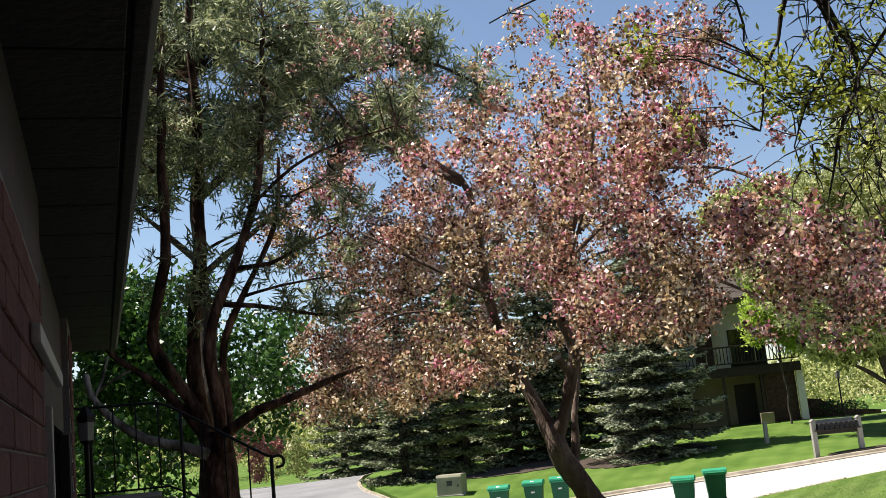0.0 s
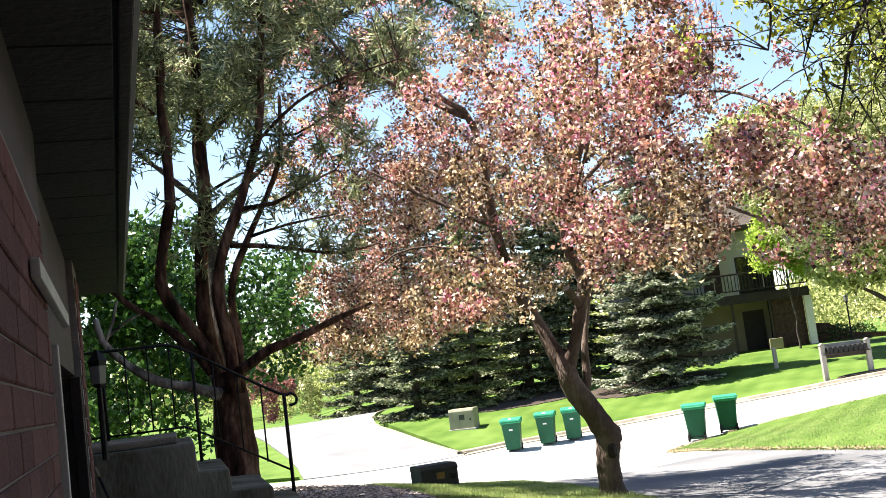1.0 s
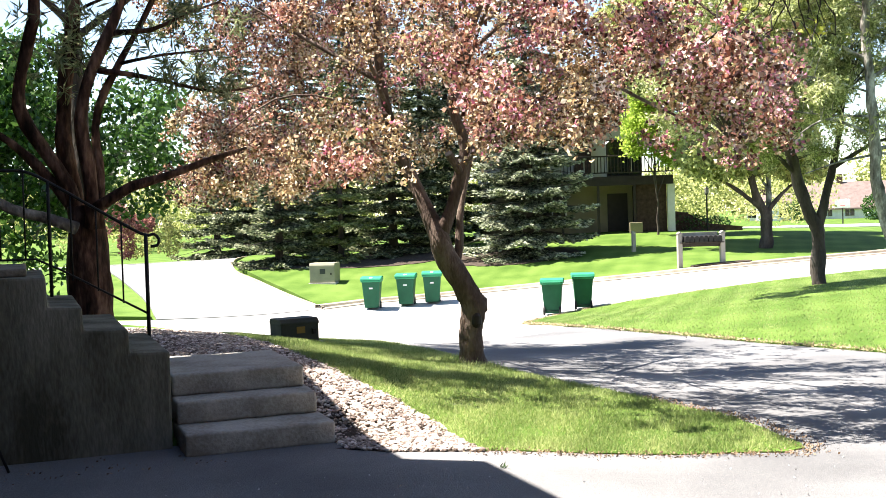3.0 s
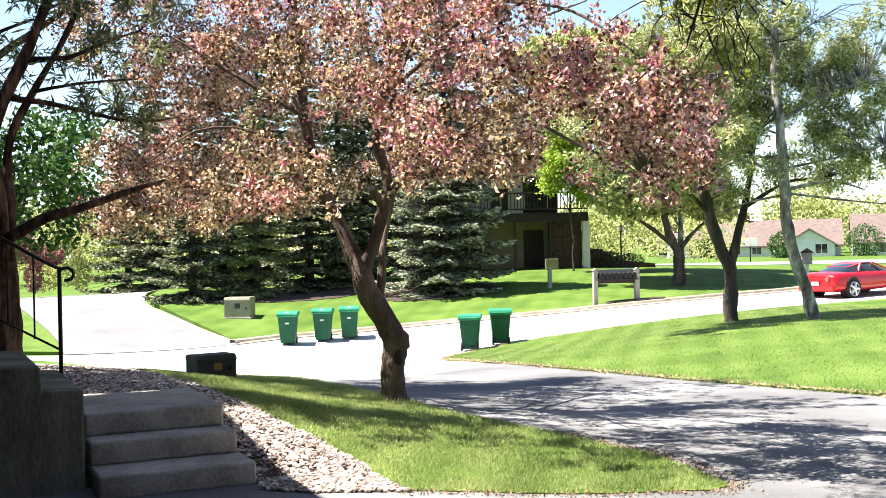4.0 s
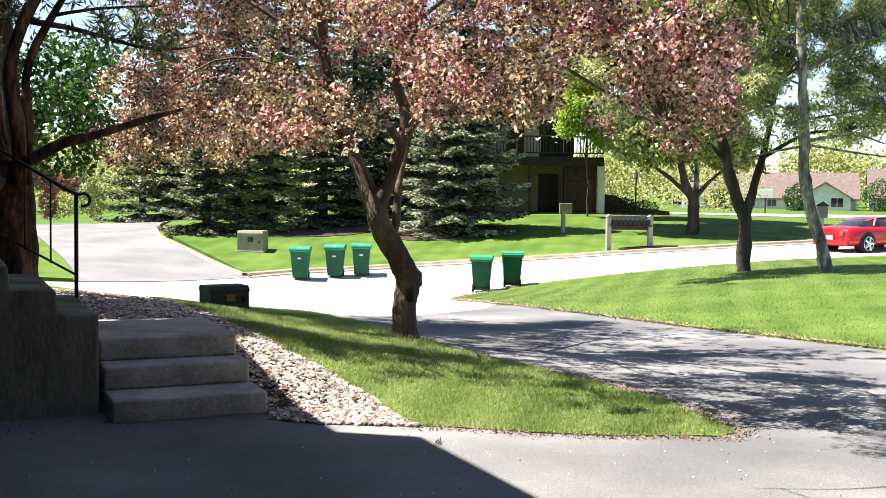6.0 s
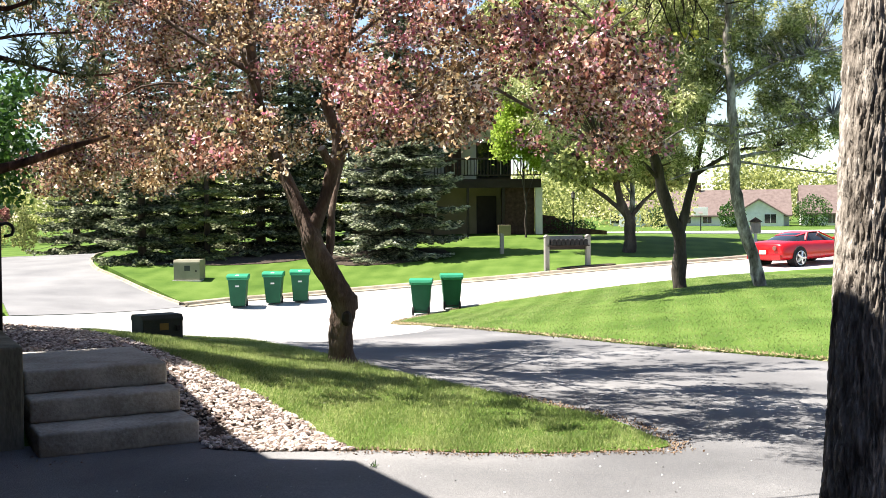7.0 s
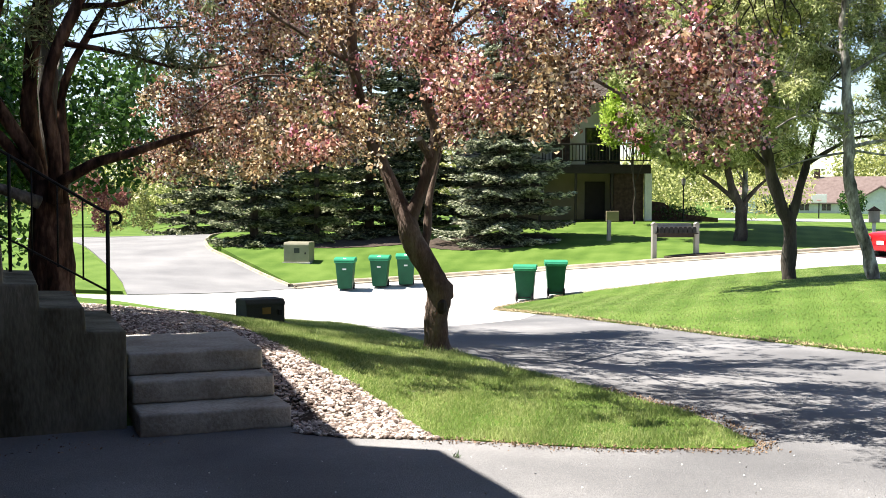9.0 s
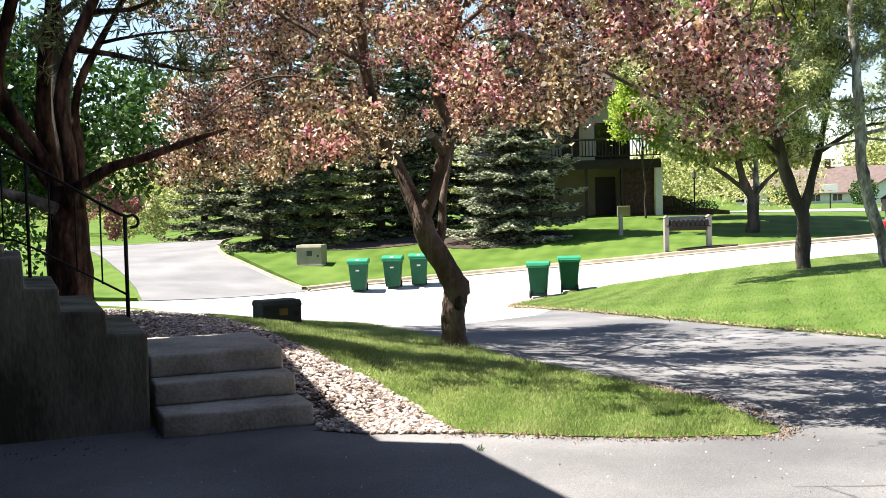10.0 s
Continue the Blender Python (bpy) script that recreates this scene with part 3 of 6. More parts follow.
def leaf_mesh(name, at, long, wide, material, along=None, loose=1.0, fold=0.25):
    """Many single leaves, each a small folded blade: at their places, pointing at random or mostly along the given ways."""
    n = len(at)
    d = unit(n) if along is None else along + loose * unit(n)
    d /= np.linalg.norm(d, axis=1, keepdims=True)
    s = np.cross(d, unit(n))
    s /= np.linalg.norm(s, axis=1, keepdims=True) + 1e-9
    up = np.cross(s, d)
    ln, wd = long * RNG.uniform(0.7, 1.3, (n, 1)), wide * RNG.uniform(0.7, 1.3, (n, 1))
    v = np.stack([at, at + d * ln * 0.5 + s * wd / 2 + up * wd * fold, at + d * ln, at + d * ln * 0.5 - s * wd / 2 + up * wd * fold], 1).reshape(-1, 3)
    me = bpy.data.meshes.new(name)
    me.vertices.add(4 * n)
    me.vertices.foreach_set("co", v.astype(np.float32).ravel())
    me.loops.add(4 * n)
    me.loops.foreach_set("vertex_index", np.arange(4 * n, dtype=np.int32))
    me.polygons.add(n)
    me.polygons.foreach_set("loop_start", np.arange(0, 4 * n, 4, dtype=np.int32))
    me.polygons.foreach_set("loop_total", np.full(n, 4, np.int32))
    me.materials.append(material)
    me.update(calc_edges=True)
    return me


def scatter(blobs, n, gaps=0.0, grain=1.1, shell=0.45):
    """About n places in a union of ellipsoids (x, y, z, rx, ry, rz), thicker towards their skins, with gaps."""
    b = np.array(blobs, float)
    w = b[:, 3] * b[:, 4] * b[:, 5]
    pick = RNG.choice(len(b), n, p=w / w.sum())
    r = RNG.uniform(0, 1, (n, 1)) ** shell
    p = b[pick, :3] + unit(n) * r * b[pick, 3:]
    if gaps:
        keep = np.array([noise.noise(Vector(q * grain)) > -0.6 + gaps for q in p])
        p = p[keep]
    return p


def tufts(centres, each, spread):
    """each places round every centre."""
    return np.repeat(centres, each, 0) + RNG.normal(size=(len(centres) * each, 3)) * spread


def twig_mesh(name, starts, ends, thick, material, sag=0.1):
    """Thin bent twigs from starts to ends."""
    n = len(starts)
    mid = (starts + ends) / 2 + RNG.normal(size=(n, 3)) * 0.06 * np.linalg.norm(ends - starts, axis=1, keepdims=True) + np.array([0, 0, sag]) * np.linalg.norm(ends - starts, axis=1, keepdims=True)
    d = ends - starts
    u = np.cross(d, unit(n))
    u /= np.linalg.norm(u, axis=1, keepdims=True) + 1e-9
    w = np.cross(d, u)
    w /= np.linalg.norm(w, axis=1, keepdims=True) + 1e-9
    rings = []
    for c, t in ((starts, 1.0), (mid, 0.75), (ends, 0.35)):
        for a in (0, 2.094, 4.189):
            rings.append(c + (u * math.cos(a) + w * math.sin(a)) * thick * t)
    v = np.stack(rings, 1).reshape(-1, 3)
    f = [(9 * k + 3 * r + s, 9 * k + 3 * r + (s + 1) % 3, 9 * k + 3 * r + 3 + (s + 1) % 3, 9 * k + 3 * r + 3 + s) for k in range(n) for r in (0, 1) for s in (0, 1, 2)]
    return mesh_of(name, v, f, material)


def limb(parent, points, r0, r1, material, sides=10, name="limb", wiggle=0.03, seed=0, label=""):
    """A tapering, slightly crooked limb; returns its line."""
    p = smooth_line(points, 0.18)
    k = np.linspace(0, 1, len(p))[:, None]
    q = p + wiggle * np.array([[noise.noise((*(v * 1.7 + seed),)), noise.noise((*(v * 1.7 + 9 + seed),)), 0] for v in p])
    r = (r0 + (r1 - r0) * k[:, 0]) * (1 + 0.08 * np.sin(np.arange(len(p)) * 1.3 + seed))
    part(name, tube(q, r, sides, rough=0.1, seed=seed), material, parent, label, smooth=True)
    return q


def twigs_to(parent, lines, targets, thick, material, reach, name="twig_mass"):
    """Twigs from the nearest place on the limbs to some of the leaf tufts."""
    line = np.concatenate(lines)
    starts, ends = [], []
    for t in targets:
        d = np.linalg.norm(line - t, axis=1) + np.maximum(0, line[:, 2] - t[2]) * 0.5
        k = d.argmin()
        if 0.15 < d[k] < reach:
            starts.append(line[k])
            ends.append(t)
    if starts:
        put_mesh(name, twig_mesh(name, np.array(starts), np.array(ends), thick, material), parent)["kind"] = "stuff"


def crabapple():
    t = thing("crabapple_tree", "crabapple tree with bronze leaves and pink blossom", "tree", pose(4.8, 10.97, -0.1))
    back = pose(-4.8, -10.97, 0.1)
    inner = new("tmp")
    ls = []
    trunk = [(4.8, 10.95, -0.18), (4.77, 10.97, 0.0), (4.75, 10.97, 0.26), (4.77, 10.97, 0.5), (4.79, 10.97, 0.7), (4.7, 11.0, 0.92), (4.59, 11.03, 1.13), (4.47, 11.06, 1.34), (4.43, 11.08, 1.52), (4.38, 11.16, 1.72), (4.29, 11.27, 1.98)]
    p = smooth_line(trunk, 0.06)
    p += 0.012 * np.array([[noise.noise((*(v * 6),)), noise.noise((*(v * 6 + 9),)), 0] for v in p])
    r = np.interp(p[:, 2], [-0.18, -0.02, 0.12, 0.4, 0.6, 0.74, 0.92, 1.15, 1.4, 1.6, 1.98], [0.25, 0.175, 0.142, 0.136, 0.146, 0.154, 0.136, 0.138, 0.132, 0.11, 0.065])
    part("trunk", tube(p, r, 20, rough=0.08, seed=3), CRABBARK, inner, smooth=True)
    part("burl", tube([(4.82, 10.95, 0.56), (4.86, 10.94, 0.66), (4.865, 10.94, 0.76), (4.82, 10.96, 0.86)], [0.05, 0.095, 0.09, 0.04], 12, rough=0.12, seed=8), CRABBARK, inner, smooth=True)
    # Raised lump; the hollow's shade is only in its dark brown colour.
    part("knot", tube([(4.77, 10.87, 0.42), (4.775, 10.85, 0.5), (4.78, 10.845, 0.58), (4.78, 10.87, 0.64)], [0.02, 0.062, 0.06, 0.02], 10, rough=0.15), BROWN, inner, "dark brown lump coloured like a shaded hollow")
    ls.append(p)
    for k, (pts, a, b) in enumerate((
        ([(4.43, 11.1, 1.48), (4.34, 11.22, 1.87), (4.17, 11.36, 2.3), (4.01, 11.42, 2.76), (3.84, 11.38, 3.48), (3.79, 11.29, 4.36), (3.62, 11.28, 4.87), (3.27, 11.34, 5.13), (3.0, 11.4, 5.8)], 0.1, 0.014),
        ([(3.62, 11.28, 4.8), (2.88, 11.62, 5.34), (2.3, 11.72, 5.77), (2.0, 11.75, 6.24)], 0.045, 0.015),
        ([(4.42, 11.08, 1.5), (4.56, 11.06, 1.86), (4.67, 11.06, 2.12), (4.77, 11.03, 2.57), (4.62, 11.01, 3.14), (4.75, 10.9, 3.81), (4.97, 10.77, 4.4), (5.18, 10.63, 5.14), (5.16, 10.55, 5.97)], 0.085, 0.02),
        ([(4.74, 11.05, 2.35), (5.0, 10.75, 2.75), (5.5, 10.5, 3.1), (6.1, 10.25, 3.3), (6.6, 10.1, 3.5), (7.15, 9.87, 3.85)], 0.034, 0.01),
        ([(4.7, 10.95, 3.6), (5.5, 11.1, 4.2), (6.4, 11.0, 4.5), (7.4, 10.74, 4.9)], 0.03, 0.01),
        ([(4.05, 11.4, 2.7), (3.17, 10.97, 3.13), (2.52, 11.13, 3.15), (1.96, 11.32, 2.75)], 0.022, 0.008),
        ([(3.85, 11.38, 3.4), (3.2, 11.9, 3.9), (2.5, 12.2, 4.4)], 0.04, 0.012),
        ([(4.6, 11.05, 3.0), (5.0, 11.9, 3.6), (5.4, 12.6, 4.1)], 0.04, 0.012),
        ([(4.8, 10.85, 3.9), (4.3, 10.0, 4.5), (4.0, 9.5, 4.8)], 0.035, 0.012),
        ([(6.3, 10.12, 3.25), (7.0, 10.3, 3.0), (7.7, 10.3, 2.75)], 0.025, 0.01),
        ([(4.97, 10.77, 4.4), (5.9, 10.6, 5.1), (6.5, 10.5, 5.6)], 0.03, 0.01),
        ([(4.6, 11.08, 1.08), (4.69, 11.14, 1.4), (4.74, 11.2, 1.75), (4.92, 11.35, 2.4), (5.2, 11.6, 3.1)], 0.06, 0.025),
        ([(4.68, 10.98, 3.2), (4.6, 10.0, 3.9), (4.5, 9.0, 4.3), (4.7, 8.3, 4.2)], 0.022, 0.01),
        ([(4.9, 10.85, 4.0), (5.3, 9.6, 4.4), (5.2, 8.2, 4.4), (4.8, 7.2, 4.1)], 0.022, 0.01),
        ([(3.84, 11.38, 3.6), (3.5, 12.4, 4.3), (3.4, 13.4, 4.6)], 0.04, 0.012),
        ([(4.65, 11.0, 3.3), (5.6, 12.2, 3.9), (6.6, 13.0, 4.2)], 0.04, 0.012),
        ([(3.95, 11.4, 3.0), (3.3, 10.2, 3.6), (2.9, 9.5, 3.7)], 0.03, 0.01),
        ([(5.25, 9.3, 4.42), (5.6, 8.2, 4.1), (5.9, 7.3, 3.4), (6.0, 6.9, 2.9)], 0.02, 0.008),
        ([(5.0, 10.75, 2.75), (5.5, 9.6, 3.3), (5.9, 8.4, 3.5), (5.8, 7.4, 3.1)], 0.022, 0.008),
    )):
        ls.append(limb(inner, pts, a, b, CRABBARK, seed=k))
    part("pruned_stub", tube([(4.66, 10.95, 2.3), (4.5, 10.88, 2.5)], [0.045, 0.05], 10), CRABBARK, inner)
    part("cut_face", tube([(4.497, 10.878, 2.503), (4.49, 10.874, 2.512)], [0.046, 0.044], 10), WOOD, inner, "pale sawn branch end")
    blobs = [(2.8, 11.5, 4.0, 1.2, 1.3, 0.85), (2.15, 11.7, 2.75, 0.85, 1.1, 0.7), (1.95, 11.6, 5.3, 0.75, 0.9, 0.8), (4.1, 11.1, 4.9, 1.3, 1.6, 0.9), (5.5, 10.7, 5.1, 1.0, 1.0, 0.8),
             (4.6, 11.0, 3.8, 1.5, 1.3, 0.75), (6.1, 10.5, 3.9, 1.2, 1.0, 0.75), (7.2, 10.4, 3.75, 0.95, 1.1, 0.75), (7.75, 10.3, 3.1, 0.6, 0.8, 0.6), (5.7, 10.9, 3.05, 0.95, 1.2, 0.45),
             (3.5, 11.4, 2.75, 1.1, 1.3, 0.55), (4.9, 10.7, 6.2, 1.1, 1.1, 0.7), (2.85, 11.6, 2.5, 0.7, 0.9, 0.4), (3.0, 11.5, 5.6, 0.9, 1.0, 0.8),
             (7.9, 10.0, 3.4, 0.7, 0.8, 0.7), (8.25, 9.95, 2.75, 0.5, 0.6, 0.5), (7.1, 9.9, 4.2, 0.35, 0.5, 0.3), (1.6, 11.3, 4.3, 0.6, 0.8, 0.6), (1.6, 11.2, 6.3, 0.7, 0.6, 0.5),
             (5.2, 10.1, 2.85, 0.5, 0.7, 0.28), (4.6, 10.2, 2.8, 0.7, 0.7, 0.26), (3.5, 10.6, 2.4, 0.7, 0.7, 0.28), (2.6, 10.8, 2.2, 0.7, 0.7, 0.28),
             (6.3, 10.6, 6.2, 1.0, 0.9, 0.75), (6.9, 10.5, 6.1, 0.35, 0.4, 0.45), (2.6, 11.5, 6.6, 0.8, 0.7, 0.5), (7.55, 10.2, 5.0, 0.12, 0.2, 0.45), (7.8, 10.1, 4.45, 0.3, 0.2, 0.14), (8.5, 9.95, 3.3, 0.5, 0.6, 0.6), (1.75, 11.2, 2.25, 0.5, 0.7, 0.35), (6.2, 10.4, 5.0, 0.8, 0.8, 0.5), (8.6, 10.6, 2.55, 0.5, 0.6, 0.4),
             (4.56, 10.4, 2.6, 0.45, 0.4, 0.22), (5.22, 10.3, 2.68, 0.45, 0.4, 0.22), (5.9, 10.2, 2.72, 0.5, 0.4, 0.26), (6.86, 9.9, 2.62, 0.28, 0.3, 0.3), (7.35, 9.7, 2.66, 0.32, 0.3, 0.3), (7.7, 9.5, 2.7, 0.3, 0.3, 0.3)]
    # each mass repeats along camera rays, nearer court and street, to hold the view
    deep = []
    for b in blobs:
        b = np.array(b)
        # depth factors are chosen for where the crown's shadow lands
        mid, reach = (1.2, 0.12) if b[0] < 3.3 else (1.0, 0.2) if b[0] < 5.3 else (0.84, 0.16) if b[0] < 7.0 else (0.72, 0.08)
        for k in (mid - reach, mid, mid + reach):
            deep.append(np.r_[np.array([-0.2, -1.2, 1.73]) * (1 - k) + b[:3] * k, b[3:] * k])
        if 5.3 < b[0] < 6.6 and b[2] > 3.6:
            for k in (0.74,):
                deep.append(np.r_[np.array([-0.2, -1.2, 1.73]) * (1 - k) + b[:3] * k, b[3:] * k])
    blobs = deep
    c = np.r_[scatter(blobs, 16000, 0.74, 1.9), scatter([(6.0, 10.3, 2.98, 0.55, 0.5, 0.28), (5.4, 10.2, 2.75, 0.5, 0.5, 0.2)], 120)]
    c = c[RNG.uniform(size=len(c)) < np.clip(1.0 - 0.34 * (c[:, 2] - 4.2), 0.38, 1.0)]  # the top is thinner
    gold = np.array([noise.noise(Vector(q * 1.0 + 31)) for q in c]) - 0.08 * (c[:, 2] - 3.6) - 0.1 * abs(c[:, 0] - 4.6 + 0.4 * (11 - c[:, 1])) + RNG.normal(size=len(c)) * 0.12 > -0.19
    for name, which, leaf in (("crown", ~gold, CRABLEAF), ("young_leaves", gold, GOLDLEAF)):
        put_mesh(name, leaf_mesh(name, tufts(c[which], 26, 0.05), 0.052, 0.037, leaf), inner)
    side = np.array([noise.noise(Vector(q * 1.1 + 5)) + 0.12 * (q[2] - 3.6) + 0.12 * (q[0] - 4.8 + 0.45 * (11 - q[1])) for q in c])
    pick = c[RNG.uniform(size=len(c)) < np.clip(0.33 + 1.1 * side, 0.05, 0.95)]
    put_mesh("blossom", leaf_mesh("blossom", tufts(pick, 14, 0.045), 0.04, 0.036, BLOSSOM), inner, label="pink blossom")
    twigs_to(inner, ls[1:], c[::6], 0.004, CRABBARK, 1.7)
    adopt(inner, t)
    return t


def adopt(tmp, t):
    """Moves parts that were built in world places under a thing."""
    for ch in list(tmp.children):
        ch.parent = t
        ch.matrix_parent_inverse = t.matrix_basis.inverted()
    bpy.data.objects.remove(tmp)


crabapple()


def big_pine():
    t = thing("pine_tree", "many-stemmed pine with reddish bark beside the stoop", "tree", pose(0.44, 10.9, 0.45))
    tmp = new("tmp")
    ls = [limb(tmp, [(0.42, 10.9, 0.3), (0.44, 10.88, 0.51), (0.43, 10.85, 1.31), (0.42, 10.85, 1.99)], 0.25, 0.19, PINEBARK, 16, "trunk", 0.02)]
    for k, (pts, a, b) in enumerate((
        ([(0.35, 10.85, 1.81), (0.28, 10.85, 2.19), (0, 10.85, 2.63), (-0.18, 10.85, 3.01), (-0.11, 10.8, 3.57), (0, 10.7, 4.13), (0.01, 10.7, 5.31), (0.1, 10.6, 7.51)], 0.1, 0.04),
        ([(0.37, 10.95, 1.71), (0.34, 11, 2), (0.22, 11, 2.7), (0.25, 11, 3.21), (0.36, 11, 3.84), (0.38, 11, 4.48), (0.42, 11, 5.46), (0.4, 10.8, 8.01)], 0.12, 0.04),
        ([(0.46, 10.6, 1.76), (0.45, 10.5, 2.41), (0.38, 10.5, 2.84), (0.49, 10.5, 3.32), (0.75, 10.5, 3.88), (1.03, 10.5, 4.69), (1.12, 10.5, 5.4), (1.2, 10.4, 6.61)], 0.1, 0.03),
        ([(0.54, 10.7, 1.76), (0.56, 10.6, 2.21), (0.54, 10.6, 2.78), (0.62, 10.6, 3.15), (0.83, 10.6, 3.52), (1.04, 10.6, 3.89), (1.21, 10.6, 4.3), (1.3, 10.6, 5.01)], 0.07, 0.025),
        ([(0.5, 10.5, 1.96), (0.85, 10.4, 2.17), (1.15, 10.4, 2.25), (1.59, 10.4, 2.41), (1.84, 10.4, 2.49), (2.05, 10.5, 2.56)], 0.08, 0.018),
        ([(0.58, 10.5, 3.35), (0.9, 10.4, 3.3), (1.2, 10.4, 3.24), (1.75, 10.4, 3.14), (2.2, 10.4, 3.21)], 0.04, 0.012),
        ([(0.68, 10.5, 3.73), (1.1, 10.4, 3.76), (1.42, 10.4, 3.91), (1.8, 10.4, 4.07)], 0.04, 0.012),
        ([(0.78, 10.6, 3.43), (1.21, 10.4, 3.51), (1.77, 10.4, 3.58)], 0.025, 0.01),
        ([(0.3, 10.9, 1.96), (0.14, 10.9, 2.2), (-0.06, 10.9, 2.43), (-0.29, 10.9, 2.65), (-0.58, 10.9, 2.88), (-0.8, 10.9, 3.16)], 0.09, 0.03),
        ([(0.9, 10.5, 4.41), (1.6, 10.2, 4.91), (2.6, 10.1, 5.21)], 0.03, 0.01),
        ([(-0.1, 10.7, 4.91), (-0.8, 10.4, 5.41)], 0.03, 0.01),
        ([(1, 10.5, 4.56), (1.4, 10.4, 4.51), (1.8, 10.4, 4.71)], 0.025, 0.008),
        ([(0.37, 11, 4.01), (0.8, 10.9, 4.21), (1.1, 10.9, 4.16)], 0.025, 0.008),
    )):
        ls.append(limb(tmp, pts, 0.78 * a, 0.8 * b, PINEBARK, 10, seed=20 + k))
    for k, (pts, a, b) in enumerate((
        ([(0.3, 10.7, 1.76), (-0.03, 10.6, 1.89), (-0.32, 10.6, 1.97), (-0.6, 10.6, 2.17), (-0.84, 10.6, 2.47), (-0.89, 10.6, 2.71)], 0.065, 0.03),
        ([(-0.81, 10.6, 2.46), (-0.72, 10.6, 2.65), (-0.66, 10.6, 2.88)], 0.02, 0.012), ([(-0.78, 10.6, 2.51), (-0.61, 10.6, 2.64), (-0.44, 10.6, 2.71)], 0.018, 0.01),
    )):
        limb(tmp, pts, a, b, GREYBARK, 10, seed=40 + k, name="dead_limb", label="pale dead limb")
    blobs = [(-0.1, 10.7, 5.21, 0.7, 0.9, 0.75), (0.7, 10.6, 5.21, 0.8, 1.0, 0.65), (1.3, 10.4, 5.81, 0.8, 0.9, 0.6), (2.1, 10.5, 5.31, 0.6, 0.7, 0.4), (2.65, 10.5, 5.41, 0.5, 0.6, 0.45), (0.6, 10.5, 6.61, 1.1, 1.1, 0.7),
             (-0.4, 10.7, 6.21, 0.7, 0.8, 0.8), (1.85, 10.3, 4.16, 0.3, 0.4, 0.16), (1.8, 10.4, 3.31, 0.35, 0.4, 0.12), (1.05, 10.4, 4.56, 0.5, 0.5, 0.22), (0.1, 10.7, 4.61, 0.5, 0.5, 0.25), (1.9, 10.3, 6.31, 0.7, 0.7, 0.5), (1.5, 10.4, 3.3, 0.45, 0.4, 0.1), (1.6, 10.4, 3.95, 0.45, 0.4, 0.2), (1.2, 10.4, 4.3, 0.6, 0.5, 0.22), (2.0, 10.4, 4.5, 0.5, 0.5, 0.3), (0.3, 10.7, 3.9, 0.3, 0.4, 0.2), (-0.5, 10.8, 4.6, 0.5, 0.5, 0.4), (-1.2, 11.4, 5.3, 0.9, 1.6, 0.7), (-0.6, 12.4, 5.8, 0.8, 1.6, 0.7), (-1.9, 12.0, 5.0, 0.9, 1.7, 0.8), (-2.4, 11.0, 5.2, 0.8, 1.6, 0.7)]
    blobs = [(x, y, z, rx, ry * 0.55, rz) for x, y, z, rx, ry, rz in blobs]
    # Dense extra masses on the left are added to shade the stone bed.
    c = np.r_[scatter(blobs, 2300, 0.55, 2.6), scatter([(-0.7, 11.3, 5.6, 0.9, 1.2, 0.5), (-0.5, 12.5, 5.8, 0.9, 1.2, 0.5), (-1.4, 12.2, 5.4, 0.9, 1.2, 0.5)], 620, 0.3, 2.0),
              scatter([(1.1, 10.5, 3.75, 1.1, 0.5, 0.65), (0.2, 10.7, 3.6, 0.7, 0.5, 0.5), (1.6, 10.4, 3.2, 0.7, 0.5, 0.3)], 70)]
    at = np.repeat(c, 20, 0)
    put_mesh("crown", leaf_mesh("crown", at + RNG.normal(size=at.shape) * 0.03, 0.15, 0.022, PINENEEDLE), tmp)
    twigs_to(tmp, ls[1:], c[::2], 0.007, PINEBARK, 1.3)
    adopt(tmp, t)
    return blobs


near_blobs = big_pine()


def pale_pine(name, label, trunk, r0, limbs, blobs, n, bark, needles, each=24, long=0.13, wide=0.034, gaps=0.55):
    base = trunk[0]
    t = thing(name, label, "tree", pose(base[0], base[1], float(height(base[0], base[1]))))
    tmp = new("tmp")
    ls = [limb(tmp, [(base[0], base[1], base[2] - 0.2)] + trunk, r0 * 1.2, r0 * 0.45, bark, 12, "trunk", 0.05, 40 + len(blobs))]
    for k, (pts, a, b) in enumerate(limbs):
        ls.append(limb(tmp, pts, a, b, bark, 8, seed=60 + k))
    c = scatter(blobs, n, gaps, 1.3)
    at = np.repeat(c, each, 0)
    put_mesh("crown", leaf_mesh("crown", at + RNG.normal(size=at.shape) * 0.06, long, wide, needles), tmp)
    twigs_to(tmp, ls, c[::3], 0.012, bark, 2.6)
    adopt(tmp, t)


# a second, larger pine behind the first, crown and trunk lined up from the camera
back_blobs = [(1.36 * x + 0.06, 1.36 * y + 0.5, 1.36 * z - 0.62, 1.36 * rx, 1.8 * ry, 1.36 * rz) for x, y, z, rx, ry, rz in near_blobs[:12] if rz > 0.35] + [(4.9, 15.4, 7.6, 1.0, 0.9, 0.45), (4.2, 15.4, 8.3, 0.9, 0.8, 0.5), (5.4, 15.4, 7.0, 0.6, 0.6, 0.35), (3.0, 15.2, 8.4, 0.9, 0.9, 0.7)]
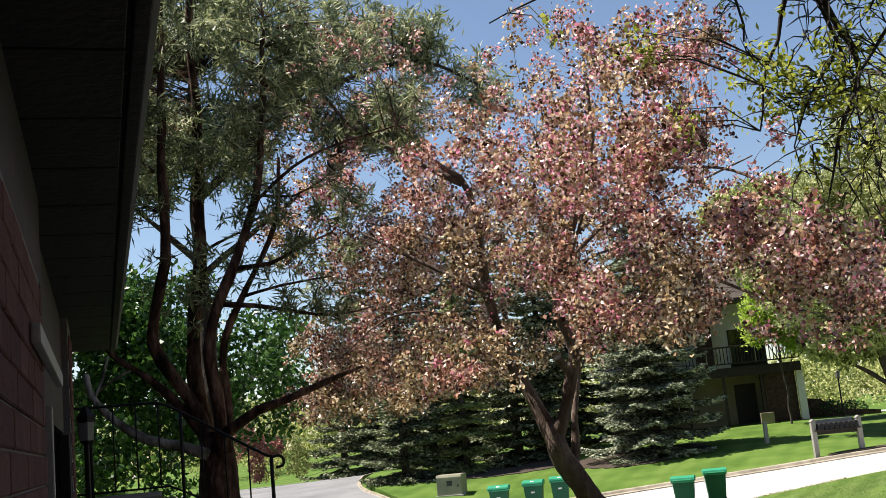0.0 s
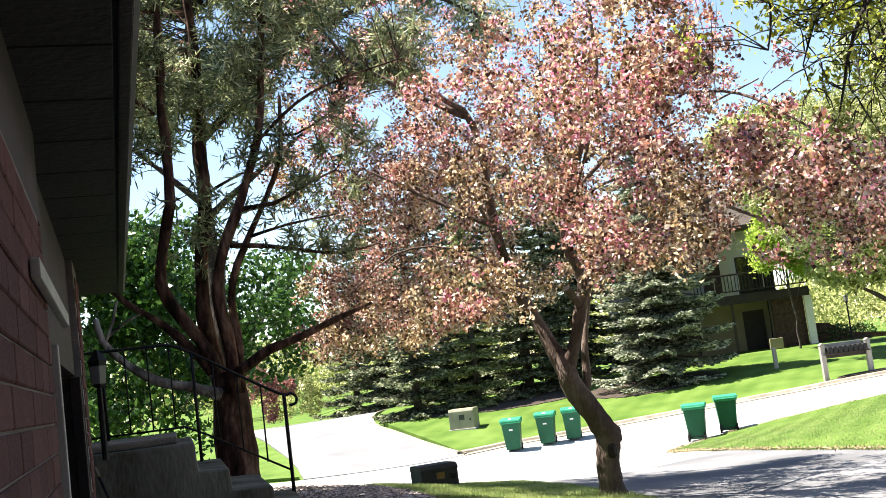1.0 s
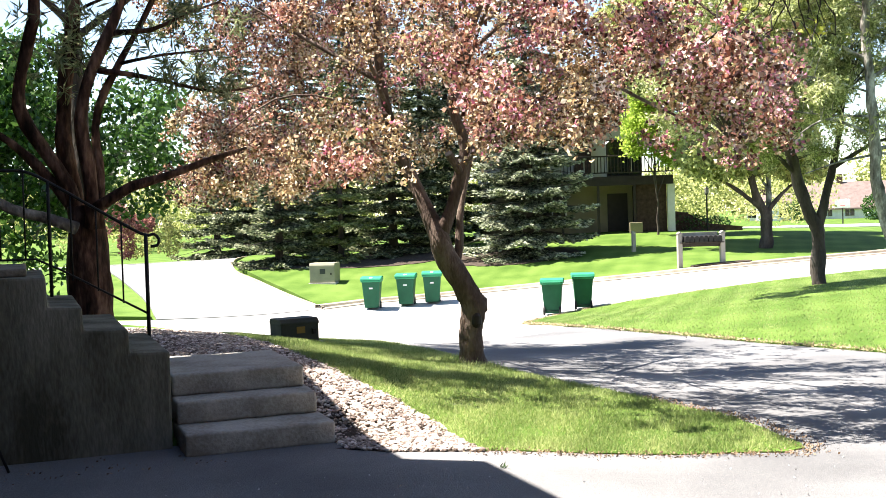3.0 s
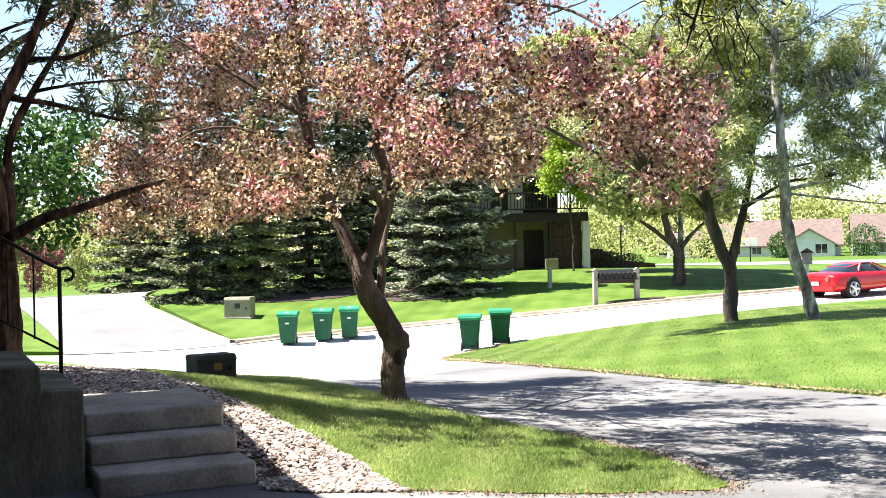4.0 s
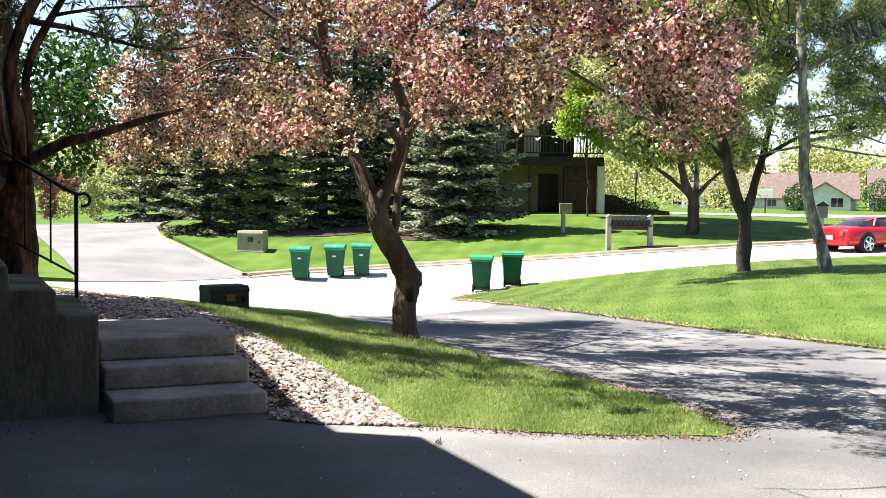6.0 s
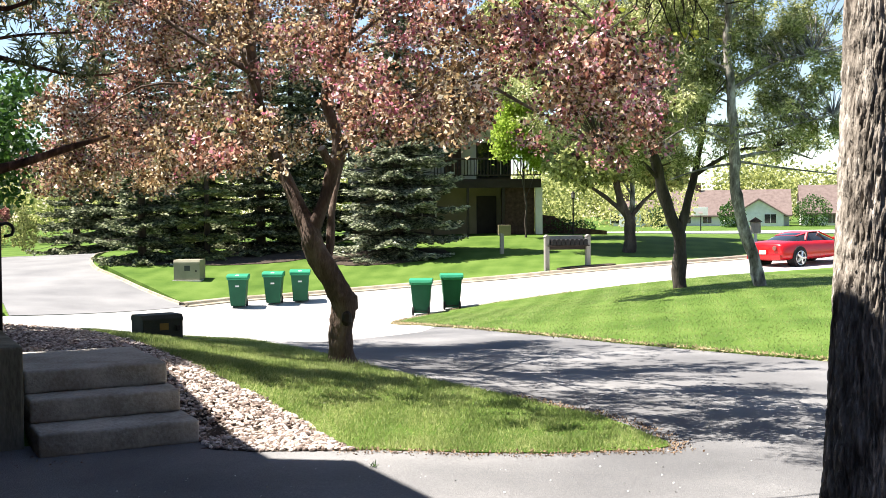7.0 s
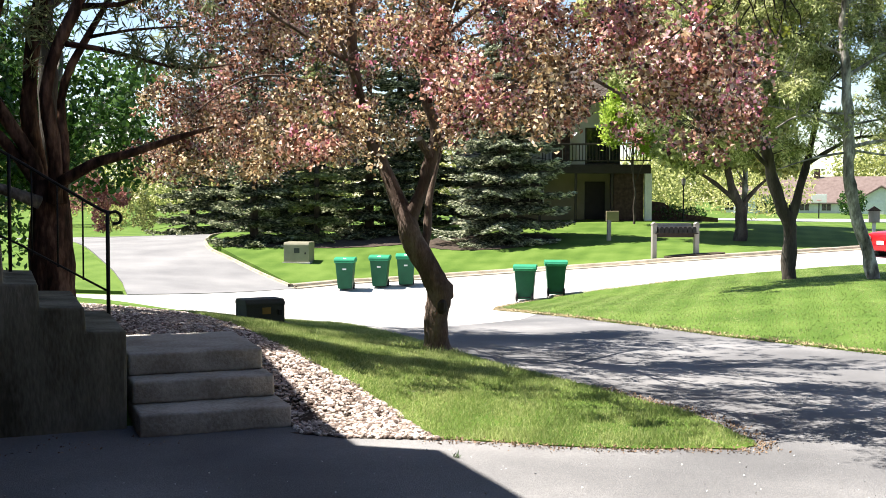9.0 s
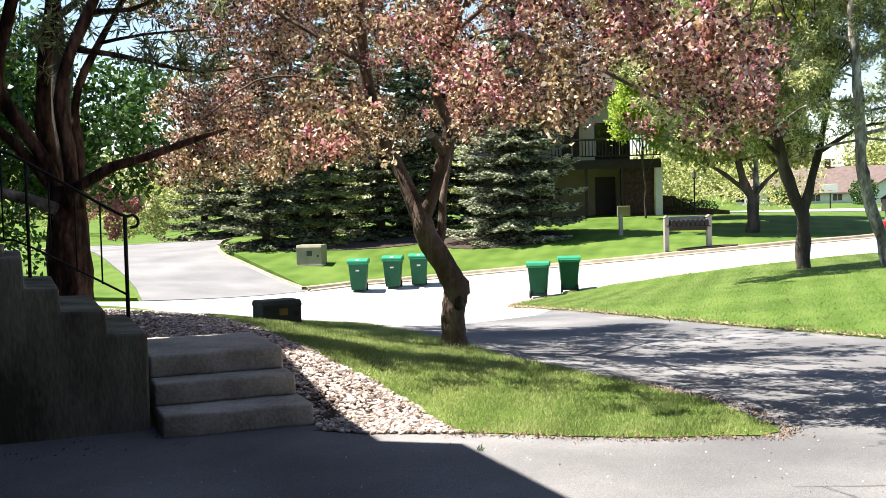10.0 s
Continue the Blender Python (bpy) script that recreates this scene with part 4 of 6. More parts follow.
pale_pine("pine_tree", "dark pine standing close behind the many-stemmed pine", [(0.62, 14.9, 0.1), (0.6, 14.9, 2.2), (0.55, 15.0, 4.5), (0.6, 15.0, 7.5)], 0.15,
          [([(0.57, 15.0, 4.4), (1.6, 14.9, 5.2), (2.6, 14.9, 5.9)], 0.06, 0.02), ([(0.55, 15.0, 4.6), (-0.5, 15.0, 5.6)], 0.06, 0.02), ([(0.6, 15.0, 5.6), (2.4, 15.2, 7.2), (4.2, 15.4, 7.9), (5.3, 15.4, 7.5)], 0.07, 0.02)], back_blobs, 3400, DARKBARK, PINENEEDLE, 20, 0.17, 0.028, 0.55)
pale_pine("pine_tree", "dark forked pine on the sunny lawn", [(17.82, 20.5, 0.0), (17.83, 20.53, 1.17), (17.61, 20.64, 1.72), (17.4, 20.8, 2.6), (17.1, 20.9, 4.2), (16.9, 20.9, 6.5)], 0.155,
          [([(17.83, 20.53, 1.1), (18.0, 20.47, 2.0), (18.25, 20.4, 2.8), (18.5, 20.3, 4.5)], 0.13, 0.05), ([(18.2, 20.4, 2.7), (19.2, 20.0, 3.3), (20.2, 19.7, 3.4)], 0.06, 0.02),
           ([(17.4, 20.8, 2.6), (16.4, 20.6, 3.2), (15.4, 20.5, 3.3)], 0.06, 0.02)],
          [(16.2, 20.3, 3.9, 1.3, 1.3, 0.8), (17.0, 20.2, 5.3, 1.5, 1.5, 1.2), (16.4, 20.4, 6.7, 1.4, 1.5, 1.0), (18.3, 20.4, 4.0, 1.0, 1.2, 0.7), (15.3, 20.6, 4.6, 0.9, 1.0, 0.9), (17.5, 20.5, 8.2, 1.8, 1.8, 1.2), (15.8, 20.4, 5.8, 1.2, 1.2, 0.9), (19.2, 20.2, 5.3, 1.0, 1.1, 0.8), (17.0, 20.3, 3.3, 1.2, 1.0, 0.4), (15.0, 20.6, 6.2, 1.0, 1.0, 1.0), (18.6, 20.3, 6.6, 1.2, 1.2, 1.0), (14.2, 20.2, 4.7, 1.4, 1.3, 0.6), (13.2, 19.8, 4.7, 1.0, 1.0, 0.4), (15.2, 19.6, 4.2, 1.2, 1.1, 0.45), (16.4, 20.3, 3.35, 1.3, 1.0, 0.35), (14.9, 20.4, 3.5, 1.2, 1.0, 0.4), (19.4, 20.1, 3.7, 0.9, 0.9, 0.35), (13.6, 20.0, 3.7, 0.9, 0.9, 0.35),
           (16.5, 20.5, 2.95, 0.8, 0.7, 0.25), (17.7, 20.5, 3.1, 0.8, 0.7, 0.28), (18.9, 20.4, 3.4, 0.9, 0.8, 0.3), (20.2, 20.2, 3.3, 0.9, 0.8, 0.28), (21.3, 20.0, 3.7, 0.9, 0.8, 0.4), (18.2, 20.5, 4.0, 0.9, 0.8, 0.4), (20.6, 20.2, 4.6, 1.0, 0.9, 0.5)],
          7200, DARKBARK, YELLOWPINE, gaps=0.7)
pale_pine("pine_tree", "tall leaning pine with pale grey trunk on the lawn", [(18.22, 18.13, 0.0), (18.0, 18.26, 1.0), (17.76, 18.39, 1.99), (17.69, 18.46, 3.66), (17.61, 18.55, 5.59), (17.65, 18.59, 7.65), (17.7, 18.6, 9.5)], 0.125,
          [([(17.7, 18.46, 3.3), (16.6, 18.6, 3.7), (15.9, 18.7, 3.4)], 0.05, 0.015), ([(17.69, 18.46, 3.0), (18.8, 18.1, 3.2), (19.6, 17.9, 3.0)], 0.05, 0.015), ([(17.65, 18.5, 4.6), (18.7, 18.2, 5.2), (19.7, 17.9, 5.5)], 0.05, 0.015),
           ([(17.65, 18.5, 5.0), (16.7, 18.9, 5.6), (15.9, 19.1, 6.2)], 0.05, 0.015), ([(17.62, 18.55, 6.2), (18.6, 18.4, 6.9)], 0.05, 0.015), ([(17.68, 18.47, 3.75), (16.4, 18.9, 3.85), (15.2, 19.2, 4.05)], 0.03, 0.01), ([(17.66, 18.5, 4.3), (16.5, 18.7, 4.6), (15.4, 18.9, 4.75)], 0.028, 0.01), ([(17.7, 18.45, 2.9), (16.9, 18.7, 2.75), (16.1, 18.9, 2.5)], 0.032, 0.01), ([(17.69, 18.46, 3.5), (18.9, 18.0, 3.75), (20.1, 17.7, 4.05)], 0.03, 0.01), ([(17.7, 18.46, 2.95), (19.0, 17.9, 2.75), (20.4, 17.4, 2.6)], 0.03, 0.01)],
          [(18.6, 19.2, 6.0, 1.4, 1.4, 0.9), (19.5, 18.8, 4.4, 1.1, 1.2, 0.7), (19.9, 18.6, 6.3, 1.1, 1.1, 1.0), (17.2, 18.6, 6.9, 1.5, 1.5, 1.0), (18.8, 18.0, 3.3, 0.8, 0.8, 0.3), (16.3, 18.8, 4.4, 0.8, 0.9, 0.5), (17.8, 18.6, 8.6, 1.7, 1.7, 1.1), (19.0, 18.5, 5.2, 1.2, 1.2, 0.7), (20.6, 18.3, 5.0, 0.9, 0.9, 0.8), (16.2, 18.7, 6.0, 1.0, 1.0, 0.9), (20.8, 18.2, 6.8, 1.0, 1.0, 0.8), (17.0, 18.6, 3.6, 0.8, 0.8, 0.3), (19.6, 18.0, 3.5, 1.0, 0.9, 0.35), (21.2, 17.8, 3.8, 1.0, 0.9, 0.5), (22.0, 17.6, 5.4, 1.0, 1.0, 0.7), (21.6, 17.8, 2.9, 0.7, 0.7, 0.25), (18.5, 18.3, 4.1, 0.8, 0.8, 0.45), (19.8, 18.0, 3.9, 0.7, 0.8, 0.3), (20.6, 17.9, 3.2, 0.8, 0.8, 0.3), (16.7, 18.5, 5.2, 0.8, 0.8, 0.5)],
          4800, GREYBARK, YELLOWPINE, gaps=0.7)
# The high crown masses, mostly hidden, are added to shade the far lawn.
pale_pine("small_tree", "small forked tree with pale new leaves", [(27.25, 34.92, 0.2), (27.26, 34.96, 1.5), (26.9, 35.1, 2.4), (26.6, 35.1, 3.5)], 0.24,
          [([(27.26, 34.96, 1.5), (27.8, 34.8, 2.2), (28.6, 34.6, 2.9)], 0.12, 0.03), ([(27.2, 34.96, 1.7), (26.0, 35.4, 2.7), (24.8, 35.8, 3.3)], 0.12, 0.03)],
          [(25.6, 35.5, 4.0, 1.9, 1.8, 1.2), (27.5, 35.0, 4.4, 2.0, 1.8, 1.4), (28.8, 34.6, 3.4, 1.0, 1.2, 0.6), (26.5, 35.2, 5.8, 1.8, 1.8, 1.2), (25.8, 35.8, 7.6, 2.2, 2.2, 1.4), (28.6, 36, 6.8, 2.0, 2.0, 1.6), (29.8, 39.5, 7.2, 2.0, 2.0, 1.4), (23.6, 36.8, 7.4, 1.8, 1.6, 1.1), (25.4, 36.8, 8.4, 2.0, 1.8, 1.2), (28.2, 36.4, 8.4, 2.0, 1.8, 1.2), (30.2, 36.2, 7.4, 1.7, 1.6, 1.1), (25.2, 38.6, 9.6, 3.2, 2.6, 1.4), (28.4, 39.4, 9.4, 2.6, 2.4, 1.4), (26.6, 37.2, 9.0, 2.4, 2.0, 1.2)],
          16000, DARKBARK, CANOPYLEAF, 11, 0.24, 0.12, 0.42)


def leafy_tree(name, label, x, y, tall, blobs, n, leaf, bark=GREYBARK, each=14, size=0.11, trunk_r=0.16, gaps=0.35, spread=0.16):
    z = float(height(x, y))
    t = thing(name, label, "tree", pose(x, y, z))
    tmp = new("tmp")
    ls = [limb(tmp, [(x, y, z - 0.2), (x + 0.05, y, z + tall * 0.25), (x - 0.08, y + 0.05, z + tall * 0.5), (x + 0.1, y, z + tall * 0.85)], trunk_r, trunk_r * 0.3, bark, 10, "trunk", 0.05)]
    for k, b in enumerate(blobs):
        foot = ls[0][int(len(ls[0]) * min(0.8, 0.3 + 0.08 * k))]
        ls.append(limb(tmp, [tuple(foot), tuple((foot * 0.5 + np.array(b[:3]) * 0.5) + [0, 0, 0.1]), tuple(b[:3])], trunk_r * 0.4, 0.02, bark, 6, seed=80 + k))
    c = scatter(blobs, n, gaps, 1.0)
    put_mesh("crown", leaf_mesh("crown", tufts(c, each, spread), size, size * 0.6, leaf), tmp)
    twigs_to(tmp, ls, c[::4], 0.01, bark, 2.5)
    adopt(tmp, t)


leafy_tree("maple_tree", "dense dark green maple behind the pine", 1.0, 22, 6, [(0.0, 22, 4.1, 1.9, 2.0, 1.6), (1.8, 22, 3.6, 1.5, 1.6, 1.2), (-1.6, 22, 5.0, 1.6, 1.8, 1.5), (-2.5, 21.5, 3.5, 2.0, 2.0, 1.6), (0.5, 22, 2.6, 2.2, 2.0, 0.9), (-1.2, 20.4, 1.5, 1.3, 1.2, 1.2), (0.0, 20.8, 1.6, 0.9, 1.0, 1.1)],
           5200, GREENLEAF, each=13, size=0.15, gaps=0.68)
leafy_tree("shade_tree", "tall yellow-green shade tree beyond the mailboxes", 32.8, 42.0, 9, [(30.4, 42, 5.4, 2.2, 2.2, 1.4), (32.6, 41.6, 5.8, 2.2, 2.2, 1.5), (31.2, 42, 7.8, 2.6, 2.4, 1.6), (34.2, 42.0, 7.2, 2.0, 2.0, 1.4)], 3000, FARLEAF, each=18, size=0.18)
leafy_tree("young_maple", "young maple with bright lime green leaves", 27.2, 42.8, 6.2, [(26.7, 42.6, 5.7, 1.25, 1.0, 1.1), (28.2, 42.4, 4.8, 0.9, 0.9, 0.8), (27.0, 42.6, 7.0, 1.1, 1.0, 0.9), (26.1, 42.6, 4.8, 0.6, 0.7, 0.5), (28.6, 42.4, 5.5, 0.9, 0.9, 0.8), (27.5, 42.3, 4.5, 0.8, 0.8, 0.55), (28.9, 42.3, 4.3, 0.7, 0.8, 0.5)], 1900, LIMELEAF, DARKBARK, each=14, size=0.16, trunk_r=0.06, gaps=0.3)


def spruce(x, y, tall, wide, seed, needles, thick=1.0, low=0.35):
    """A spruce: trunk, whorls of boughs, each a spine with side sprays that hang a little and leave dark gaps between."""
    z = float(height(x, y))
    t = thing("spruce_tree", "dark green spruce with layered boughs on the shaded lawn", "tree", pose(x, y, z), "row of spruces")
    part("trunk", tube([(0, 0, -0.2), (0, 0, tall * 0.5), (0, 0, tall)], [wide * 0.05, wide * 0.035, 0.015], 10, rough=0.05), DARKBARK, t, smooth=True)
    rng = np.random.default_rng(seed)
    at, way, starts, ends = [], [], [], []
    up = np.array([0, 0, 1.0])
    h = low
    while h < tall - 0.1:
        f = 1 - h / tall
        reach0 = wide / 2 * f**0.6
        m = int(8 + 8 * f)
        a0 = rng.uniform(0, 6.28)
        for k in range(m):
            a = a0 + 6.283 * k / m + rng.normal() * 0.2
            reach = reach0 * rng.uniform(0.55, 1.22)
            base = h + rng.normal() * 0.1
            out = np.array([math.cos(a), math.sin(a), 0])
            side = np.array([-out[1], out[0], 0])
            starts.append(out * 0.05 + up * base)
            ends.append(out * reach + up * (base - 0.1 * reach))
            steps = max(4, int(reach / 0.14))
            for j in range(1, steps + 1):
                q = j / steps
                spine = out * (q * reach) + up * (base - 0.26 * reach * q + 0.18 * reach * q**3)
                for sgn in (-1, 1):
                    span = (0.5 * reach * (1.08 - q) + 0.1) * rng.uniform(0.6, 1.1) * (0.35 + 0.65 * min(1, 2.2 * q))
                    cnt = max(5, int(span * 40 * thick))
                    u = rng.uniform(0, 1, cnt)[:, None]
                    d = side * sgn * 0.8 + out * 0.6
                    at.append(spine + d * (u * span) - up * (0.25 * span * u**1.5) + rng.normal(size=(cnt, 3)) * (0.022, 0.022, 0.014))
                    way.append(np.repeat((d + out * 0.4)[None], cnt, 0) + side * rng.normal(size=(cnt, 1)) * 0.5)
        h += 0.36 + 0.34 * f
    at, way = np.concatenate(at), np.concatenate(way)
    put_mesh("foliage", leaf_mesh("foliage", at, 0.19, 0.085 / thick**0.5, needles, along=way, loose=0.35), t)
    put_mesh("branch_mass", twig_mesh("branch_mass", np.array(starts), np.array(ends), 0.02, DARKBARK, 0.02), t)["kind"] = "stuff"


for x, y, tall, wide, seed, needles in ((9.9, 61, 8.5, 4.2, 1, SPRUCENEEDLE), (9.6, 43.6, 9.0, 3.6, 2, SPRUCENEEDLE), (12.2, 43.4, 8.0, 2.6, 3, PALESPRUCE), (14.9, 44.6, 10.5, 4.2, 4, SPRUCENEEDLE), (19.2, 39.8, 12.5, 5.4, 5, SUNBLUESPRUCE),
                                        (12.4, 50, 11.0, 4.5, 6, SPRUCENEEDLE), (17.0, 46.5, 11.0, 4.4, 7, SPRUCENEEDLE), (22.6, 47.5, 8.0, 4.0, 8, SPRUCENEEDLE), (14.8, 52, 13.0, 5.2, 9, SPRUCENEEDLE), (19.6, 50, 12.5, 5.0, 10, SPRUCENEEDLE), (10.4, 55, 11.0, 4.6, 11, SPRUCENEEDLE)):
    spruce(x, y, tall, wide, seed, needles, 1.0 if y < 46 else 0.5)


def oak():
    x, y = 3.6, 2.33
    t = thing("oak_tree", "rough-barked oak with sparse young yellow-green leaves", "tree", pose(x, y, 0))
    tmp = new("tmp")
    # furrowed trunk: long ridges that split and join
    bm = bmesh.new()
    sides, rings = 180, 270
    line = lambda z: (x + 0.045 * z + 0.015 * math.sin(z * 0.7), y + 0.0 * z)
    rows = []
    for j in range(rings):
        z = -0.1 + 5.1 * j / (rings - 1)
        cx, cy = line(z)
        r0 = 0.148 + 0.05 * math.exp(-max(0, z) * 3.0) + 0.006 * (2.2 - z) * (z < 2.2)
        row = []
        for s in range(sides):
            a = 2 * math.pi * s / sides
            q = Vector((math.cos(a) * 3.4, math.sin(a) * 3.4, z * 1.5))
            warp = noise.noise(q * 1.3) * 0.5
            plate = abs(noise.noise(Vector((math.cos(a + warp * 0.1) * 15, math.sin(a + warp * 0.1) * 15, z * 8 + 4))))
            crack = abs(noise.noise(Vector((math.cos(a) * 9, math.sin(a) * 9, z * 24))))
            ridge = min(1.0, 3.2 * plate) ** 0.6 * (0.7 + 0.3 * min(1.0, 5 * crack))
            fine = noise.noise(Vector((math.cos(a) * 9, math.sin(a) * 9, z * 9)))
            r = r0 * (1 + 0.02 * math.sin(3 * a)) + 0.02 * (ridge - 0.6) + 0.004 * fine
            row.append(bm.verts.new((cx + math.cos(a) * r, cy + math.sin(a) * r, z)))
        rows.append(row)
    for a, b in zip(rows, rows[1:]):
        for s in range(sides):
            bm.faces.new((a[s], a[(s + 1) % sides], b[(s + 1) % sides], b[s]))
    part("trunk", bm, OAKBARK, tmp, smooth=True)
    cx, cy = line(4.9)
    ls = []
    for k, (pts, a, b) in enumerate((
        ([(cx, cy, 4.7), (cx - 0.1, cy + 0.9, 5.8), (cx + 0.0, cy + 2.2, 6.4), (cx + 0.3, cy + 3.8, 6.2)], 0.14, 0.03),
        ([(cx, cy, 4.8), (cx + 1.2, cy + 0.9, 5.7), (cx + 2.4, cy + 2.4, 5.9), (cx + 3.0, cy + 4.0, 5.3)], 0.13, 0.03),
        ([(cx, cy, 4.8), (cx + 0.3, cy - 0.5, 6.5), (cx + 0.2, cy - 0.3, 8.5)], 0.14, 0.04),
        ([(cx, cy, 4.8), (cx + 1.6, cy - 0.4, 6.2), (cx + 3.4, cy - 0.5, 6.8)], 0.1, 0.03),
        ([(cx, cy, 4.6), (4.01, 3.16, 4.7), (3.9, 3.7, 4.6), (3.92, 4.04, 4.1), (4.13, 4.22, 3.9), (4.17, 4.26, 3.61), (4.08, 4.34, 3.3), (4.0, 4.41, 3.02)], 0.045, 0.006),
        ([(3.9, 3.7, 4.6), (3.85, 4.23, 4.28), (3.81, 4.29, 4.0), (3.65, 4.38, 3.73), (3.58, 4.45, 3.45)], 0.022, 0.005),
        ([(4.01, 3.16, 4.7), (4.27, 3.75, 3.97), (4.06, 3.87, 3.62), (3.99, 3.95, 3.29)], 0.02, 0.005),
        ([(3.95, 3.7, 4.6), (3.78, 4.69, 4.76), (3.03, 4.9, 4.76), (2.46, 5.08, 4.59), (2.19, 5.18, 4.46)], 0.022, 0.005),
        ([(3.92, 4.04, 4.2), (4.3, 4.4, 3.84), (4.45, 4.45, 3.5), (4.4, 4.5, 3.2)], 0.016, 0.004),
        ([(4.13, 4.22, 3.9), (3.95, 4.4, 3.6), (3.9, 4.5, 3.35)], 0.014, 0.004),
        ([(cx + 0.0, cy + 2.2, 6.4), (cx + 0.5, cy + 3.2, 5.7), (cx + 0.8, cy + 3.9, 4.7)], 0.035, 0.008),
        ([(cx + 1.9, cy + 1.8, 5.9), (cx + 1.9, cy + 2.7, 5.2), (cx + 2.0, cy + 3.3, 4.4)], 0.035, 0.008),
        ([(cx + 2.4, cy + 2.4, 5.9), (cx + 2.5, cy + 3.3, 4.9), (cx + 2.7, cy + 3.7, 4.0)], 0.03, 0.008),
        ([(cx + 1.0, cy + 0.8, 5.6), (cx + 1.2, cy + 2.0, 5.2), (cx + 1.4, cy + 2.9, 4.6)], 0.03, 0.008),
    )):
        ls.append(limb(tmp, pts, a, b, OAKBARK if k < 4 else TWIGBARK, 10, seed=100 + k, wiggle=0.12))
    # crooked drooping twigs, each with short side shoots
    starts, ends, tips = [], [], []
    low = np.concatenate([ls[4], ls[4], ls[5], ls[6], ls[8], ls[8], ls[9]] + ls[10:])
    low = low[(low[:, 2] < 5.3)]
    for p in low[RNG.integers(0, len(low), 120)]:
        d = np.array([RNG.normal() * 0.5, RNG.normal() * 0.5, -0.55])
        q = p.copy()
        for s in range(RNG.integers(3, 6)):
            d = d + RNG.normal(size=3) * 0.42 + [0, 0, -0.06]
            nxt = q + d / np.linalg.norm(d) * RNG.uniform(0.09, 0.17)
            if nxt[2] < 2.75:
                break
            starts.append(q)
            ends.append(nxt)
            if RNG.uniform() < 0.7:
                starts.append(nxt)
                ends.append(nxt + RNG.normal(size=3) * 0.07)
                tips.append(ends[-1])
            q = nxt
    put_mesh("twig_mass", twig_mesh("twig_mass", np.array(starts), np.array(ends), 0.006, TWIGBARK, 0.03), tmp)["kind"] = "stuff"
    tips = np.array(tips)
    blobs = [(cx + 0.4, cy + 3.6, 5.6, 0.8, 0.9, 0.7), (cx + 2.2, cy + 3.3, 5.0, 0.9, 0.9, 0.9), (cx + 1.3, cy + 2.4, 5.5, 0.9, 0.9, 0.6), (cx + 0.2, cy - 0.3, 8.2, 1.6, 1.6, 0.9), (cx + 3.2, cy, 6.6, 1.2, 1.4, 0.8), (cx + 2.9, cy + 4.0, 5.2, 0.7, 0.8, 0.6),
             (2.07, 4.75, 4.28, 0.16, 0.12, 0.1), (2.38, 4.66, 4.17, 0.14, 0.12, 0.08), (2.95, 4.5, 4.05, 0.2, 0.15, 0.12), (2.91, 4.15, 3.45, 0.12, 0.12, 0.1), (4.2, 4.4, 3.75, 0.35, 0.3, 0.35), (4.1, 4.45, 3.25, 0.25, 0.25, 0.25), (3.75, 4.5, 3.75, 0.3, 0.25, 0.3)]
    # Out-of-view leaf masses, added to dapple the driveway with shadow.
    over = [(3.4, 6.0, 6.4, 0.9, 0.8, 0.6), (4.7, 5.9, 6.1, 1.0, 0.8, 0.6), (5.8, 6.8, 6.4, 0.9, 0.8, 0.5), (6.6, 5.6, 6.6, 0.8, 0.8, 0.5), (5.2, 7.2, 6.8, 0.9, 0.8, 0.5), (4.2, 7.0, 6.7, 0.9, 0.8, 0.5), (3.9, 5.2, 6.4, 0.9, 0.8, 0.5)]
    c = np.r_[scatter(blobs[:6], 420, 0.35, 1.2), scatter(over, 2300, 0.55, 2.0), scatter(blobs[6:], 130, 0.1, 2.0), tips[RNG.uniform(size=len(tips)) < 0.22]]
    put_mesh("crown", leaf_mesh("crown", tufts(c, 12, 0.045), 0.05, 0.026, YOUNGLEAF), tmp)
    twigs_to(tmp, ls, c, 0.006, TWIGBARK, 1.6)
    adopt(tmp, t)


oak()


# ---- far woods, hedge and shrubs ----
def woods(name, label, spots, leaf, n, size, category="woods"):
    """Far trees as one mass of leaf clumps: spots of (x, y, base height, radius, height)."""
    pts = []
    for x, y, zb, r, h in spots:
        k = max(40, int(n))
        p = unit(k) * RNG.uniform(0.3, 1, (k, 1)) ** 0.4 * np.array([r, r, h / 2])
        p = p * (1 + 0.25 * np.array([[noise.noise(Vector(q * 0.9 + Vector((x, y, 0))))] for q in map(Vector, p / max(r, 1) * 2)]))
        pts.append(p + np.array([x, y, zb + h / 2]))
    ob = put_mesh(name, leaf_mesh(name, np.concatenate(pts), size, size * 0.8, leaf))
    return tagged(ob, label, category, kind="stuff")


rw = random.Random(5)
woods("far_woods", "pale green woods behind the houses", [(x + rw.uniform(-3, 3), 150 - abs(x - 30) * 0.12 + rw.uniform(-6, 6), 0, rw.uniform(6, 9), rw.uniform(8, 13) ) for x in range(-70, 200, 7)], FARLEAF, 1700, 0.6)
woods("far_woods", "pale green woods beyond the side lane", [(x, y, 0.2, r, h) for x, y, r, h in ((-2, 78, 3.6, 5.5), (4, 84, 4, 6), (-9, 74, 4, 7), (9, 88, 4, 6), (14, 92, 4, 7), (-16, 70, 5, 9), (20, 90, 5, 8))], FARLEAF, 1800, 0.28)
woods("far_woods", "light green shrubs and trees beside the far house", [(x, y, 0.6, r, h) for x, y, r, h in ((36, 56, 2.2, 4.2), (39, 58, 2.4, 4.8), (43, 60, 2.6, 5), (47, 60, 2.5, 4.5), (34, 60, 2.4, 5), (51, 62, 2.6, 5))], FARLEAF, 900, 0.22)
